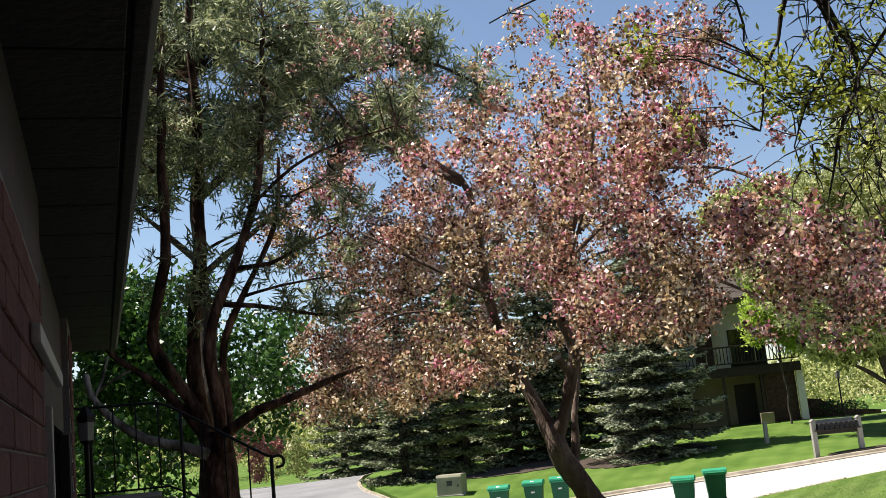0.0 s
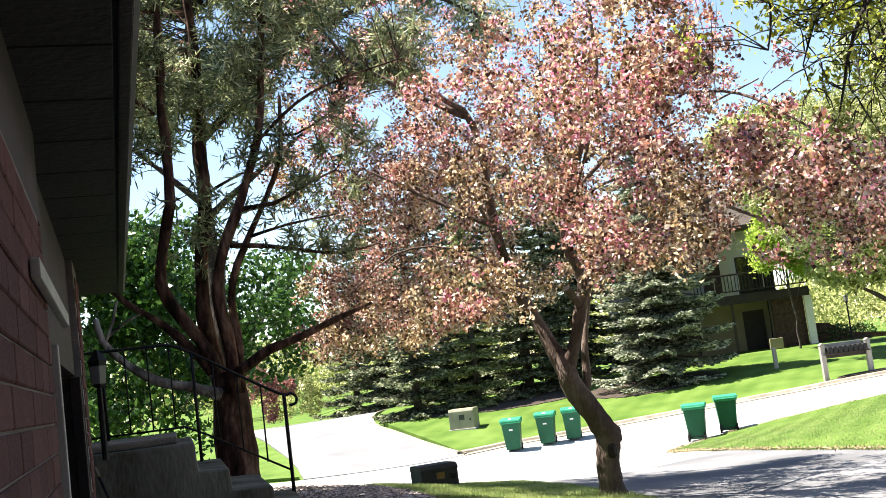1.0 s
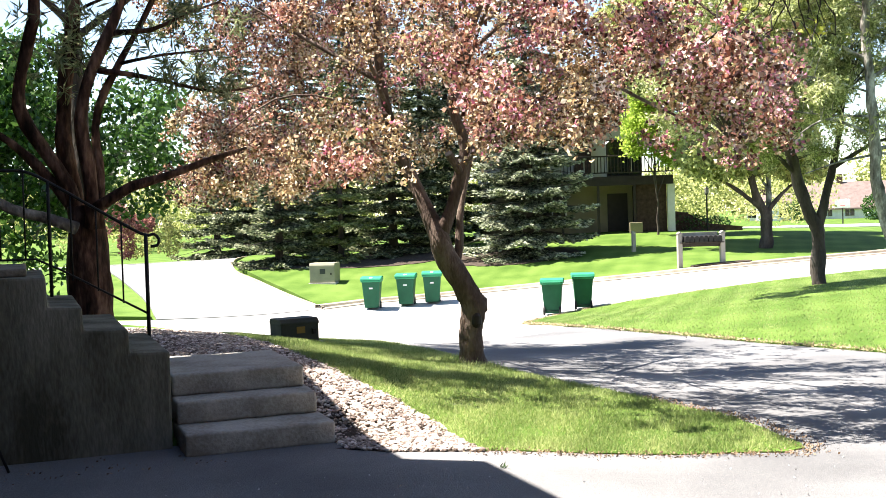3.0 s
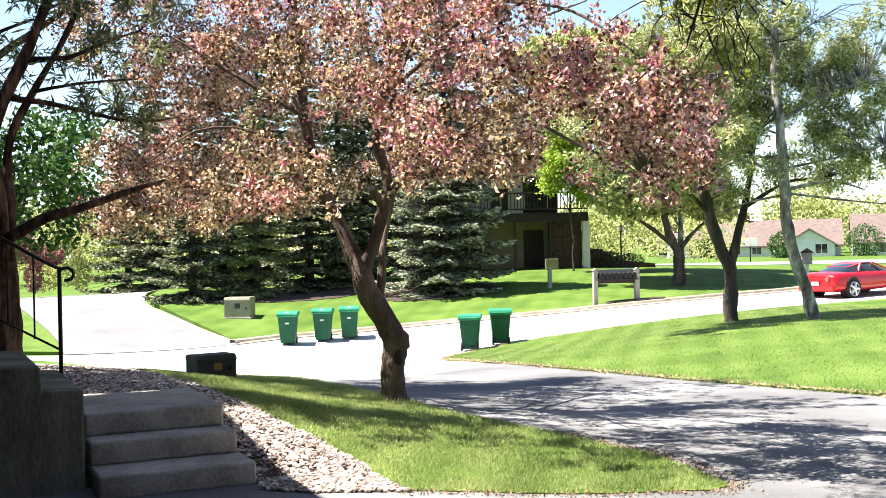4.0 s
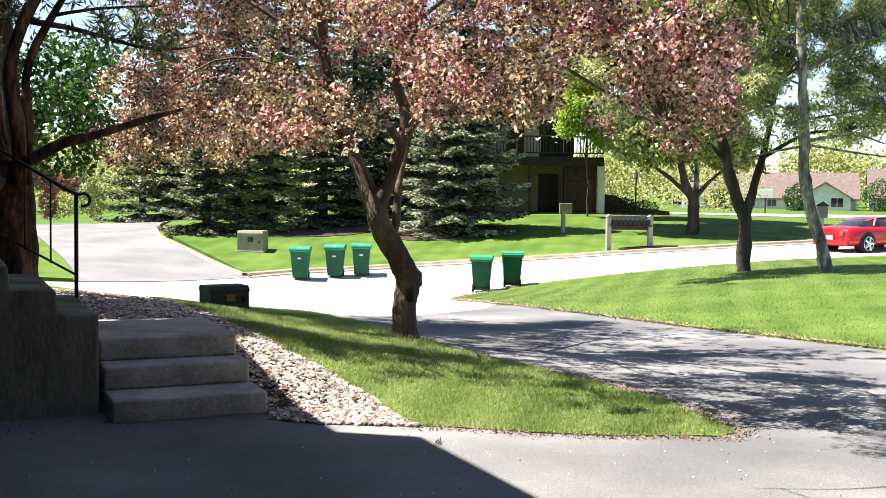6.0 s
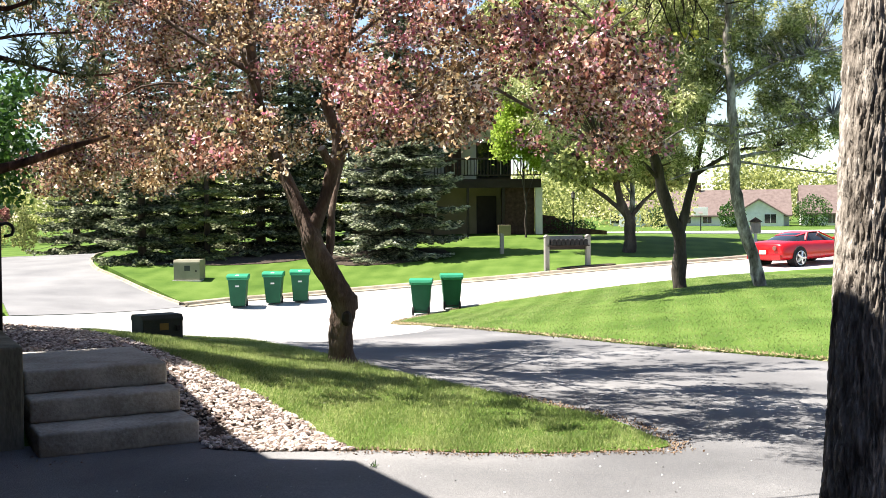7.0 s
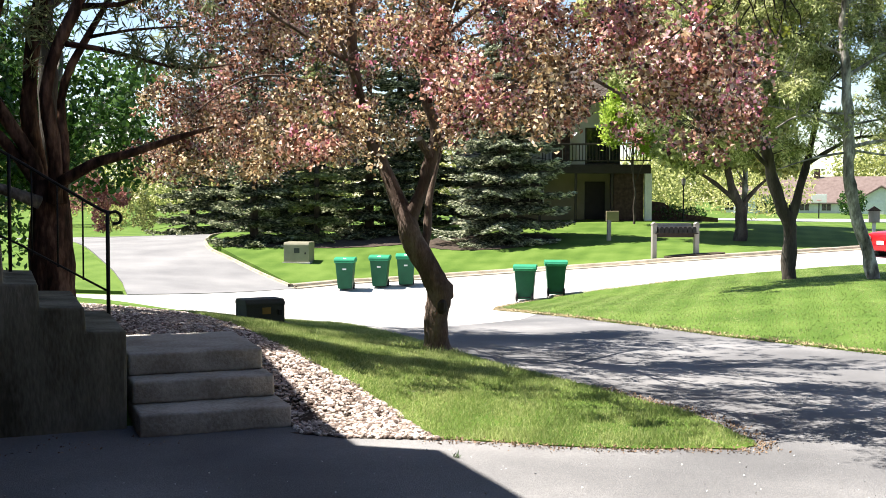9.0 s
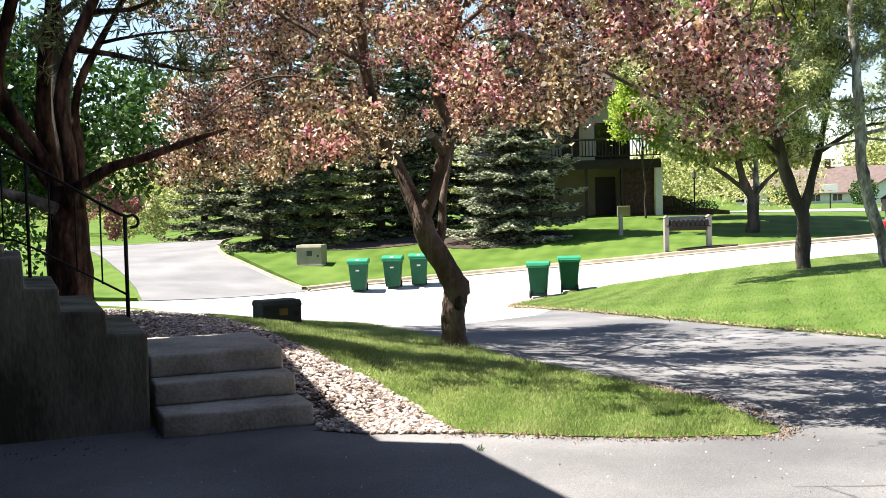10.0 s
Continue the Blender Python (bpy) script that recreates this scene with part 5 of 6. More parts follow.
woods("red_shrub", "dark red leaved ornamental shrub across the lane", [(4.1, 57.4, 1.9, 0.55, 1.6), (4.5, 57.4, 1.6, 0.65, 1.2), (5.1, 57.3, 1.5, 0.6, 1.0), (5.7, 57.2, 1.4, 0.45, 1.0), (3.4, 57.5, 1.2, 0.7, 1.9), (4.7, 57.7, 0.1, 0.45, 1.8)], REDLEAF, 620, 0.14, "shrub")
woods("shrub", "tall yellow-green shrub beside the red one", [(6.55, 57.6, 0.2, 0.6, 3.0), (6.1, 58.2, 1.9, 0.7, 1.8), (5.3, 58.4, 0.1, 0.8, 1.5), (7.1, 58.4, 0.1, 0.5, 2.0)], FARLEAF, 620, 0.14, "shrub")
woods("evergreen_hedge", "small dark evergreens beside the pale house", [(98.9, 107.3, -0.4, 1.7, 4.0), (112.6, 106.5, -0.6, 2.4, 5.0), (94, 116, -0.2, 1.0, 3.2)], GREENLEAF, 1600, 0.25, "shrub")
woods("shrub", "low shrub bed beside the house corner", [(30.5, 45.2, 0.7, 1.0, 1.0), (31.8, 45.0, 0.7, 0.9, 0.8)], GREENLEAF, 600, 0.12, "shrub")


# ---- wheeled bins ----
def wheeled_bin():
    t = thing("wheeled_bin", "green plastic wheeled bin at the street edge", "bin", group="bins along the street")
    bm = bmesh.new()
    lo, hi = (0.23, 0.25, 0.06), (0.3, 0.36, 0.94)
    v = [bm.verts.new((sx * w, sy * d, z)) for (w, d, z) in (lo, hi) for sx, sy in ((-1, -1), (1, -1), (1, 1), (-1, 1))]
    for f in ((0, 1, 2, 3), (7, 6, 5, 4), (0, 4, 5, 1), (1, 5, 6, 2), (2, 6, 7, 3), (3, 7, 4, 0)):
        bm.faces.new([v[k] for k in f])
    bmesh.ops.recalc_face_normals(bm, faces=bm.faces)
    bmesh.ops.bevel(bm, geom=bm.edges[:], offset=0.03, segments=3, profile=0.6, affect="EDGES")
    body = part("body", bm, BINBODY, t, smooth=False)
    for s in (-1, 1):
        part("rib", prism([(-0.253, 0.16), (-0.262, 0.16), (-0.332, 0.86), (-0.323, 0.86)], "x", s * 0.11 - 0.03, s * 0.11 + 0.03), BINBODY, body)
    part("rim", box(0.66, 0.78, 0.06, 0, 0, 0.91, 0.018), BINGREEN, t)
    lid = part("lid", prism([(-0.42, 0.972), (-0.4, 1.03), (-0.2, 1.075), (0.2, 1.085), (0.4, 1.05), (0.43, 0.972)], "x", -0.34, 0.34, bevel=0.012), BINGREEN, t)
    part("lid_label", box(0.1, 0.12, 0.003, 0.0, -0.3, 1.053, turn=pose(0, 0, 0, 12)), WHITEPAINT, lid, "pale lid label")
    part("front_label", box(0.12, 0.006, 0.05, 0.0, -0.343, 0.68), WHITEPAINT, t, "small pale label")
    part("handle", tube([(-0.26, 0.42, 0.95), (-0.26, 0.47, 0.98), (0.26, 0.47, 0.98), (0.26, 0.42, 0.95)], [0.016] * 4, 8), BINGREEN, t)
    part("axle", tube([(-0.26, 0.3, 0.13), (0.26, 0.3, 0.13)], [0.012] * 2, 8), IRON, t)
    for s in (-1, 1):
        part("wheel", tube([(s * 0.2, 0.3, 0.13), (s * 0.215, 0.3, 0.13), (s * 0.25, 0.3, 0.13), (s * 0.262, 0.3, 0.13)], [0.11, 0.13, 0.13, 0.11], 20), BLACKRUBBER, t)
    return t


first = wheeled_bin()
BINS = [(10.45, 33.5, -24), (11.68, 33.6, -26), (12.57, 33.5, -22), (14.3, 27.95, 150), (15.36, 28.05, 155)]
for k, (x, y, a) in enumerate(BINS):
    m = pose(x, y, float(height(x, y)) + 0.002, 0, 0, a)
    if k == 0:
        first.matrix_basis = m
    else:
        copy_thing(first, m)


# ---- utility boxes ----
def utility_box(name, label, x, y, turn, w, d, h, body, tag, sink=0.03):
    t = thing(name, label, "utility box", pose(x, y, float(height(x, y)) + sink, 0, 0, turn))
    part("base", box(w + 0.1, d + 0.1, 0.12, 0, 0, -0.06, 0.01), CONCRETE, t)
    part("body", prism([(-d / 2, 0.06), (-d / 2, h * 0.9), (-d / 2 + 0.05, h), (d / 2 - 0.03, h), (d / 2, h * 0.92), (d / 2, 0.06)], "x", -w / 2, w / 2, bevel=0.012), body, t)
    part("lid", prism([(-d / 2 - 0.006, h * 0.8), (-d / 2 - 0.006, h * 0.9), (-d / 2 + 0.04, h + 0.012), (d / 2 - 0.03, h + 0.012), (d / 2 + 0.006, h * 0.93), (d / 2 + 0.006, h * 0.82)], "x", -w / 2 - 0.006, w / 2 + 0.006, bevel=0.012), body, t)
    part("warning_label", box(w * 0.22, 0.006, h * 0.24, w * 0.02, -d / 2 - 0.002, h * 0.5), tag, t, "faded yellow label")
    part("latch", box(0.05, 0.03, 0.07, w * 0.36, -d / 2 - 0.01, h * 0.45, 0.006), IRON, t)


utility_box("utility_box", "low dark green utility box on the lawn edge", 3.1, 13.1, 9, 0.53, 0.4, 0.36, BOXGREEN, LABELYELLOW, -0.06)
utility_box("utility_box", "tan transformer box on the far lawn", 10.2, 38.6, -30, 0.95, 0.8, 0.78, BOXTAN, BOXGREEN)


# ---- mailboxes and posts ----
def mailboxes():
    a, b = np.array([21.05, 31.55]), np.array([22.6, 31.25])
    mid, turn = (a + b) / 2, math.degrees(math.atan2(b[1] - a[1], b[0] - a[0]))
    half = float(np.linalg.norm(b - a)) / 2
    t = thing("mailbox_stand", "row of dark mailboxes on a wooden stand by the kerb", "mailboxes", pose(*mid, float(height(*mid)) + 0.1, 0, 0, turn))
    for s in (-1, 1):
        part("post", box(0.16, 0.16, 1.28, s * half, 0, -0.15, 0.012), WOOD, t)
        part("post_cap", prism([(-0.1, 1.13), (0.1, 1.13), (0, 1.21)], "y", -0.1, 0.1), WOOD, t, m=pose(s * half, 0, 0))
    part("shelf", box(2 * half, 0.4, 0.04, 0, 0, 0.79, 0.008), BROWN, t)
    part("back_board", box(2 * half - 0.17, 0.04, 0.34, 0, 0.25, 0.83, 0.008), WOOD, t)
    part("beam", box(2 * half - 0.16, 0.08, 0.12, 0, 0.05, 0.67, 0.008), BROWN, t)
    n = 8
    for k in range(n):
        x = -half + 0.19 + (2 * half - 0.38) * k / (n - 1)
        arch = [(-0.075, 0.84)] + [(0.075 * math.cos(math.pi * s / 6), 0.98 + 0.075 * math.sin(math.pi * s / 6)) for s in range(6, -1, -1)] + [(0.075, 0.84)]
        bx = part("mailbox", prism([(u, v) for u, v in arch], "y", -0.27, 0.22, bevel=0.004), IRON, t, m=pose(x, 0, 0))
        part("flag", box(0.012, 0.08, 0.05, 0.085, -0.1, 0.96), CARPAINT, bx, "small red flag")


mailboxes()
for x, y, h, label in ((22.7, 37.4, 0.78, "short pale wooden post on the lawn"),):
    p = thing("marker_post", label, "post", pose(x, y, float(height(x, y)) + 0.1))
    part("post", box(0.15, 0.11, h, 0, 0, -0.05, 0.012), WOOD, p)
    part("cap", prism([(-0.075, h - 0.048), (0.075, h - 0.048), (0.075, h + 0.02), (-0.075, h + 0.07)], "y", -0.055, 0.055), WOOD, p)
lamp = thing("lamp_post", "slim black lamp post on the lawn", "lamp post", pose(30.6, 43.8, float(height(30.6, 43.8)) + 0.1))
part("pole", tube([(0, 0, -0.1), (0, 0, 1.75)], [0.045, 0.035], 10), IRON, lamp)
part("lantern", tube([(0, 0, 1.72), (0, 0, 1.78), (0, 0, 2.02), (0, 0, 2.12)], [0.05, 0.09, 0.12, 0.02], 6), IRON, lamp)
part("lantern_glass", tube([(0, 0, 1.79), (0, 0, 2.0)], [0.094, 0.118], 6), FROSTGLASS, lamp)


# ---- red sports car ----
def car():
    x, y = 30.75, 28.95
    t = thing("sports_car", "red two-door sports car on the street", "car", pose(x, y, float(height(x, y)) + 0.01, 0, -2.5, 6))
    # stations along the length: x, half width, bottom, side crease, deck height
    st = [(-2.2, 0.74, 0.32, 0.62, 0.84), (-2.1, 0.86, 0.24, 0.62, 0.9), (-1.6, 0.92, 0.2, 0.62, 0.95), (-0.9, 0.92, 0.18, 0.6, 0.92), (0.0, 0.9, 0.16, 0.58, 0.88), (0.7, 0.9, 0.16, 0.58, 0.86), (1.4, 0.91, 0.18, 0.56, 0.78), (1.9, 0.86, 0.2, 0.52, 0.68), (2.2, 0.72, 0.26, 0.46, 0.58), (2.33, 0.5, 0.34, 0.42, 0.48)]
    bm = bmesh.new()
    rings = []
    for sx, w, zb, zc, zd in st:
        ring = [(-w * 0.92, zb), (-w, (zb + zc) / 2), (-w * 0.99, zc), (-w * 0.93, zd - 0.06), (-w * 0.78, zd), (0, zd + 0.025), (w * 0.78, zd), (w * 0.93, zd - 0.06), (w * 0.99, zc), (w, (zb + zc) / 2), (w * 0.92, zb)]
        rings.append([bm.verts.new((sx, a, b)) for a, b in ring])
    for a, b in zip(rings, rings[1:]):
        for s in range(len(a)):
            bm.faces.new((a[s], a[(s + 1) % len(a)], b[(s + 1) % len(a)], b[s]))
    bm.faces.new(rings[0])
    bm.faces.new(rings[-1][::-1])
    bmesh.ops.recalc_face_normals(bm, faces=bm.faces)
    body = part("body", bm, CARPAINT, t, smooth=True)
    mod = body.modifiers.new("smooth", "SUBSURF")
    mod.levels = mod.render_levels = 2
    # cabin
    bm = bmesh.new()
    cs = [(-1.55, 0.62, 0.93, 0.95), (-0.85, 0.62, 0.9, 1.13), (-0.3, 0.6, 0.88, 1.2), (0.15, 0.6, 0.87, 1.19), (0.95, 0.68, 0.84, 0.88)]
    rings = []
    for sx, w, zb, zt in cs:
        rings.append([bm.verts.new((sx, a, b)) for a, b in ((-w * 1.15, zb - 0.04), (-w * 0.92, zt - 0.05), (-w * 0.6, zt), (w * 0.6, zt), (w * 0.92, zt - 0.05), (w * 1.15, zb - 0.04))])
    for a, b in zip(rings, rings[1:]):
        for s in range(5):
            bm.faces.new((a[s], a[s + 1], b[s + 1], b[s]))
    bmesh.ops.recalc_face_normals(bm, faces=bm.faces)
    cab = part("cabin_glass", bm, DARKGLASS, t, "dark tinted glass", smooth=True)
    part("roof", prism([(-0.98, 1.1), (-0.3, 1.205), (0.12, 1.205), (0.32, 1.14), (0.1, 1.18), (-0.3, 1.18), (-0.95, 1.08)], "y", -0.52, 0.52), CARPAINT, t)
    for s in (-1, 1):
        part("pillar", tube([(-0.72, s * 0.64, 0.9), (-0.5, s * 0.57, 1.17)], [0.07, 0.05], 6), CARPAINT, t)
        part("pillar", tube([(0.92, s * 0.72, 0.85), (0.2, s * 0.55, 1.18)], [0.03, 0.03], 6), CARPAINT, t)
        part("mirror", box(0.12, 0.16, 0.1, 0.62, s * 0.94, 0.88, 0.03), CARPAINT, t)
        part("tail_light", tube([(-2.21, s * 0.5, 0.72), (-2.24, s * 0.5, 0.72)], [0.09, 0.08], 12), REDLEAF, t, "round red tail light")
        for wx in (-1.33, 1.33):
            wheel = part("wheel", tube([(wx, s * 0.7, 0.33), (wx, s * 0.74, 0.33), (wx, s * 0.91, 0.33), (wx, s * 0.93, 0.33)], [0.31, 0.33, 0.33, 0.3], 28), BLACKRUBBER, t, "black tyre")
            part("rim", tube([(wx, s * 0.925, 0.33), (wx, s * 0.937, 0.33)], [0.262, 0.25], 28), IRON, wheel)
            part("rim_lip", tube([(wx + 0.25 * math.cos(q * 0.2618), s * 0.94, 0.33 + 0.25 * math.sin(q * 0.2618)) for q in range(25)], [0.016] * 25, 6), CHROME, wheel, "silver rim lip")
            for k in range(5):
                a = 2 * math.pi * k / 5
                part("spoke", tube([(wx, s * 0.945, 0.33), (wx + 0.245 * math.cos(a), s * 0.942, 0.33 + 0.245 * math.sin(a))], [0.062, 0.05], 6), CHROME, wheel, "silver alloy spoke")
            part("wheel_arch", tube([(wx, s * 0.6, 0.36), (wx, s * 0.915, 0.36)], [0.385, 0.385], 24), BLACKRUBBER, t)
    part("bumper", box(0.1, 1.5, 0.2, -2.2, 0, 0.3, 0.03), CARPAINT, t)
    part("number_plate", box(0.01, 0.3, 0.14, -2.26, 0, 0.5), WHITEPAINT, t, "pale number plate")


car()


# ---- house behind the crabapple ----
def window(parent, w, h, m, frame_mat=WHITEPAINT, bars=1):
    fr = part("window", box(w + 0.16, 0.08, h + 0.16, 0, 0, -0.08, 0.01), frame_mat, parent, m=m)
    part("pane", box(w, 0.03, h, 0, -0.045, 0), DARKGLASS, fr)
    for k in range(1, bars + 1):
        part("glazing_bar", box(0.05, 0.03, h, -w / 2 + w * k / (bars + 1), -0.06, 0), frame_mat, fr)
    return fr


def far_house():
    x, y = 29.2, 45.0
    z = float(height(x, y)) + 0.05
    t = thing("house", "two-storey beige house with timber deck among trees", "house", pose(x, y, z, 0, 0, -24))
    # the house runs to the left from its corner at the origin; its front faces the street
    part("wall", box(9.0, 7.0, 2.85, -4.6, 4.6, -0.3), BEIGE, t, "beige stucco ground floor wall")
    part("wall", box(8.2, 6.4, 3.4, -5.2, 5.0, 2.55), WHITEWALL, t, "white boarded upper wall")
    part("brick_pier", box(1.45, 2.2, 2.62, -0.87, 0.6, -0.3), BRICKWALL, t, "dark brick corner pier")
    part("corner_post", box(0.34, 0.3, 2.62, 0.05, -0.55, -0.3, 0.01), WHITEPAINT, t)
    part("deck_floor", box(5.4, 2.4, 0.2, -2.6, 0.1, 2.53, 0.01), BROWN, t)
    part("deck_beam", box(5.4, 0.15, 0.3, -2.6, -1.05, 2.3), BROWN, t)
    part("deck_rail", box(5.4, 0.09, 0.08, -2.6, -1.1, 3.66, 0.01), BROWN, t)
    part("deck_rail", box(5.4, 0.06, 0.06, -2.6, -1.1, 2.88, 0.01), BROWN, t)
    for k in range(34):
        part("baluster", box(0.04, 0.04, 0.8, -5.25 + k * 0.161, -1.1, 2.89), WOOD if k % 7 == 0 else BROWN, t)
    for k in range(3):
        part("deck_post", box(0.12, 0.12, 2.5, -5.2 + k * 1.73, -1.0, -0.2), BROWN, t)
    part("chimney", box(0.8, 0.7, 5.7, -4.0, 1.45, 2.55), BRICKWALL, t, "dark brick chimney breast")
    part("door", box(1.0, 0.08, 2.05, -2.35, 1.08, -0.1, 0.01), BROWN, t, "dark door under the deck")
    window(t, 1.3, 1.2, pose(-5.6, 1.06, 0.7))
    window(t, 1.6, 1.7, pose(-1.9, 1.76, 2.9), BROWN, 2)
    window(t, 1.2, 1.2, pose(-6.6, 1.76, 3.9), BROWN)
    part("roof", prism([(-1.0, 6.0), (4.9, 8.5), (10.4, 6.0), (10.4, 5.85), (4.9, 8.3), (-1.0, 5.85)], "x", -9.7, -0.6), SHINGLE, t)
    part("gable", prism([(1.9, 6.0), (4.9, 8.3), (8.1, 6.0)], "x", -1.25, -1.1), WHITEWALL, t)
    part("planter", box(0.6, 0.45, 0.5, -1.75, -1.3, 0.0, 0.02), BEIGE, t)
    part("garden_wall", prism([(0.2, -0.3), (3.6, -0.3), (3.6, 0.15), (1.9, 0.35), (0.9, 0.9), (0.2, 1.0)], "y", 0.2, 0.6), BRICKWALL, t)


far_house()


def ranch(x, y, turn, width, depth, tall, peak, label, wing=0.18):
    """A long one-storey house with a gabled wing."""
    z = float(height(x, y)) - 0.55
    t = thing("house", label, "house", pose(x, y, z, 0, 0, turn))
    part("wall", box(width, depth, tall, 0, depth / 2, 0), WHITEWALL, t)
    part("roof", prism([(-0.5, tall - 0.1), (depth / 2, tall + peak), (depth + 0.5, tall - 0.1), (depth + 0.5, tall - 0.3), (depth / 2, tall + peak - 0.25), (-0.5, tall - 0.3)], "x", -width / 2 - 0.4, width / 2 + 0.4), REDROOF, t)
    wx, ww = width * wing, width * 0.36
    part("wing_wall", box(ww, 5.0, tall, wx, -2.2, 0), WHITEWALL, t)
    part("wing_gable", prism([(wx - ww / 2, tall), (wx, tall + ww * 0.3), (wx + ww / 2, tall)], "y", -4.7, -4.4), WHITEWALL, t)
    part("wing_roof", prism([(wx - ww / 2 - 0.5, tall - 0.15), (wx, tall + ww * 0.34), (wx + ww / 2 + 0.5, tall - 0.15), (wx + ww / 2 + 0.5, tall - 0.35), (wx, tall + ww * 0.34 - 0.22), (wx - ww / 2 - 0.5, tall - 0.35)], "y", -5.1, depth / 2), REDROOF, t)
    part("garage_door", box(2.6, 0.08, 2.1, wx - 0.9, -4.72, 0.05, 0.01), WHITEPAINT, t)
    for k in range(4):
        part("door_panel", box(2.4, 0.04, 0.42, wx - 0.9, -4.76, 0.12 + 0.5 * k, 0.01), WHITEPAINT, t)
    window(t, 1.5, 1.2, pose(wx + 1.5, -4.72, 0.9), WHITEPAINT)
    for k in (-0.42, -0.28, -0.12, 0.42):
        window(t, 1.2, 1.2, pose(width * k, -0.02, 0.9), WHITEPAINT)
    part("chimney", box(0.8, 0.8, 1.6, -width * 0.2, depth * 0.5, tall + peak - 0.5), BRICKWALL, t)


ranch(107.5, 118.5, -43, 18, 9, 2.1, 3.6, "long white house with pinkish brown roof", 0.27)
ranch(124, 107.0, -43, 18, 9, 2.4, 4.0, "white house with pinkish brown gabled roof")
ranch(95.6, 124.0, -43, 5.5, 6, 3.0, 1.2, "small white garage partly behind a tree")

# far road in front of the pale houses
drape("far_road", [(40, 57), (48, 56.5), (58, 57), (66, 55), (84, 46), (88, 60), (85, 78), (64, 75), (46, 72)], 0.14, ROADBED, 3.0, label="pale far road in front of the houses", category="road")

# ---- lantern on the garage corner ----
lantern = thing("wall_lantern", "black metal lantern on a bracket", "lantern", pose(-0.69, 6.9, 2.0))
part("body", tube([(0, 0, -0.1), (0, 0, -0.08), (0, 0, 0.0), (0, 0, 0.1), (0, 0, 0.18)], [0.03, 0.05, 0.05, 0.075, 0.01], 6), IRON, lantern)
part("lantern_glass", tube([(0, 0, -0.07), (0, 0, 0.09)], [0.052, 0.068], 6), FROSTGLASS, lantern)
part("post", tube([(0, 0, -0.1), (0, 0, -0.62)], [0.02, 0.025], 8), IRON, lantern)

# ---- basketball hoop and post box before the pale houses ----
hoop = thing("basketball_hoop", "white basketball backboard on a dark pole", "basketball hoop", pose(79.0, 90.3, float(height(79, 90.3)), 0, 0, -40))
part("pole", tube([(0, 0, -0.1), (0, 0, 2.3)], [0.07, 0.06], 8), IRON, hoop)
part("backboard", box(1.5, 0.06, 0.9, 0, -0.3, 1.6, 0.02), WHITEPAINT, hoop)
part("ring", tube([(0.23 * math.cos(a * 0.524), -0.58 + 0.23 * math.sin(a * 0.524), 1.85) for a in range(13)], [0.02] * 13, 6), CARPAINT, hoop)
postbox = thing("post_box", "brown wooden box on a white post", "mailbox", pose(34.6, 35.5, float(height(34.6, 35.5)) + 0.08, 0, 0, -40))
part("post", box(0.14, 0.14, 0.75, 0, 0, -0.1, 0.01), WHITEPAINT, postbox)
part("box", box(0.44, 0.4, 0.5, 0, 0, 0.6, 0.02), WOOD, postbox)
part("box_roof", prism([(-0.3, 1.09), (0, 1.3), (0.3, 1.09)], "y", -0.26, 0.26), BROWN, postbox)


# ---- dark patches under the mailboxes and trees ----
# The mailbox stand's shadow, laid down as a dark sheet.
drape("dark_patch", [(21.3, 31.05), (22.3, 30.85), (23.4, 30.75), (23.5, 31.1), (22.4, 31.3), (21.4, 31.4)], 0.17, DARKGROUND, 0.4, 0.1, "dark patch painted as the shadow of the mailboxes", "mulch", wobble=0.1)
for x, y, r in ((18.6, 40.0, 2.9), (13.6, 43.2, 3.3), (10.1, 43.4, 1.9)):
    drape("dark_patch", [(x + r * math.cos(a * 0.4), y + 0.75 * r * math.sin(a * 0.4)) for a in range(15)], 0.125, DARKGROUND, 0.8, 0.05, "dark ground under the spruces", "mulch", wobble=0.2)


# ---- grass blades ----
def blades(name, outline, area, n, lift, tall, wide, label, loose=0.75, keep=None):
    """Grass blades inside an outline, over the area x0, x1, y0, y1."""
    x, y = RNG.uniform(area[0], area[1], n), RNG.uniform(area[2], area[3], n)
    ok = inside(x, y, outline)
    if keep:
        ok &= keep(x, y)
    x, y = x[ok], y[ok]
    at = np.c_[x, y, height(x, y) + lift - 0.01]
    tuft = np.array([noise.noise(Vector((a * 2.2, b * 2.2, 0))) for a, b in zip(x, y)])[:, None]
    me = leaf_mesh(name, at, tall * (1 + 0.45 * tuft), wide, BLADES, along=np.tile([0.0, 0.0, 1.0], (len(x), 1)), loose=loose, fold=0.1)
    tagged(put_mesh(name, me), label, "grass", kind="stuff")


blades("grass", STRIP, (2.2, 5.5, 5.1, 16), 220000, 0.014, 0.05, 0.0055, "short green grass on the tree strip", 1.05)
blades("grass", RIGHT, (9.7, 24, 6, 27.7), 150000, 0.03, 0.036, 0.013, "short green grass on the broad lawn", 1.2)
blades("grass", STRIP, (4.2, 5.4, 10.4, 11.6), 1500, 0.014, 0.09, 0.007, "longer uncut grass round the tree base", keep=lambda x, y: np.hypot(x - 4.8, y - 10.97) < 0.5)


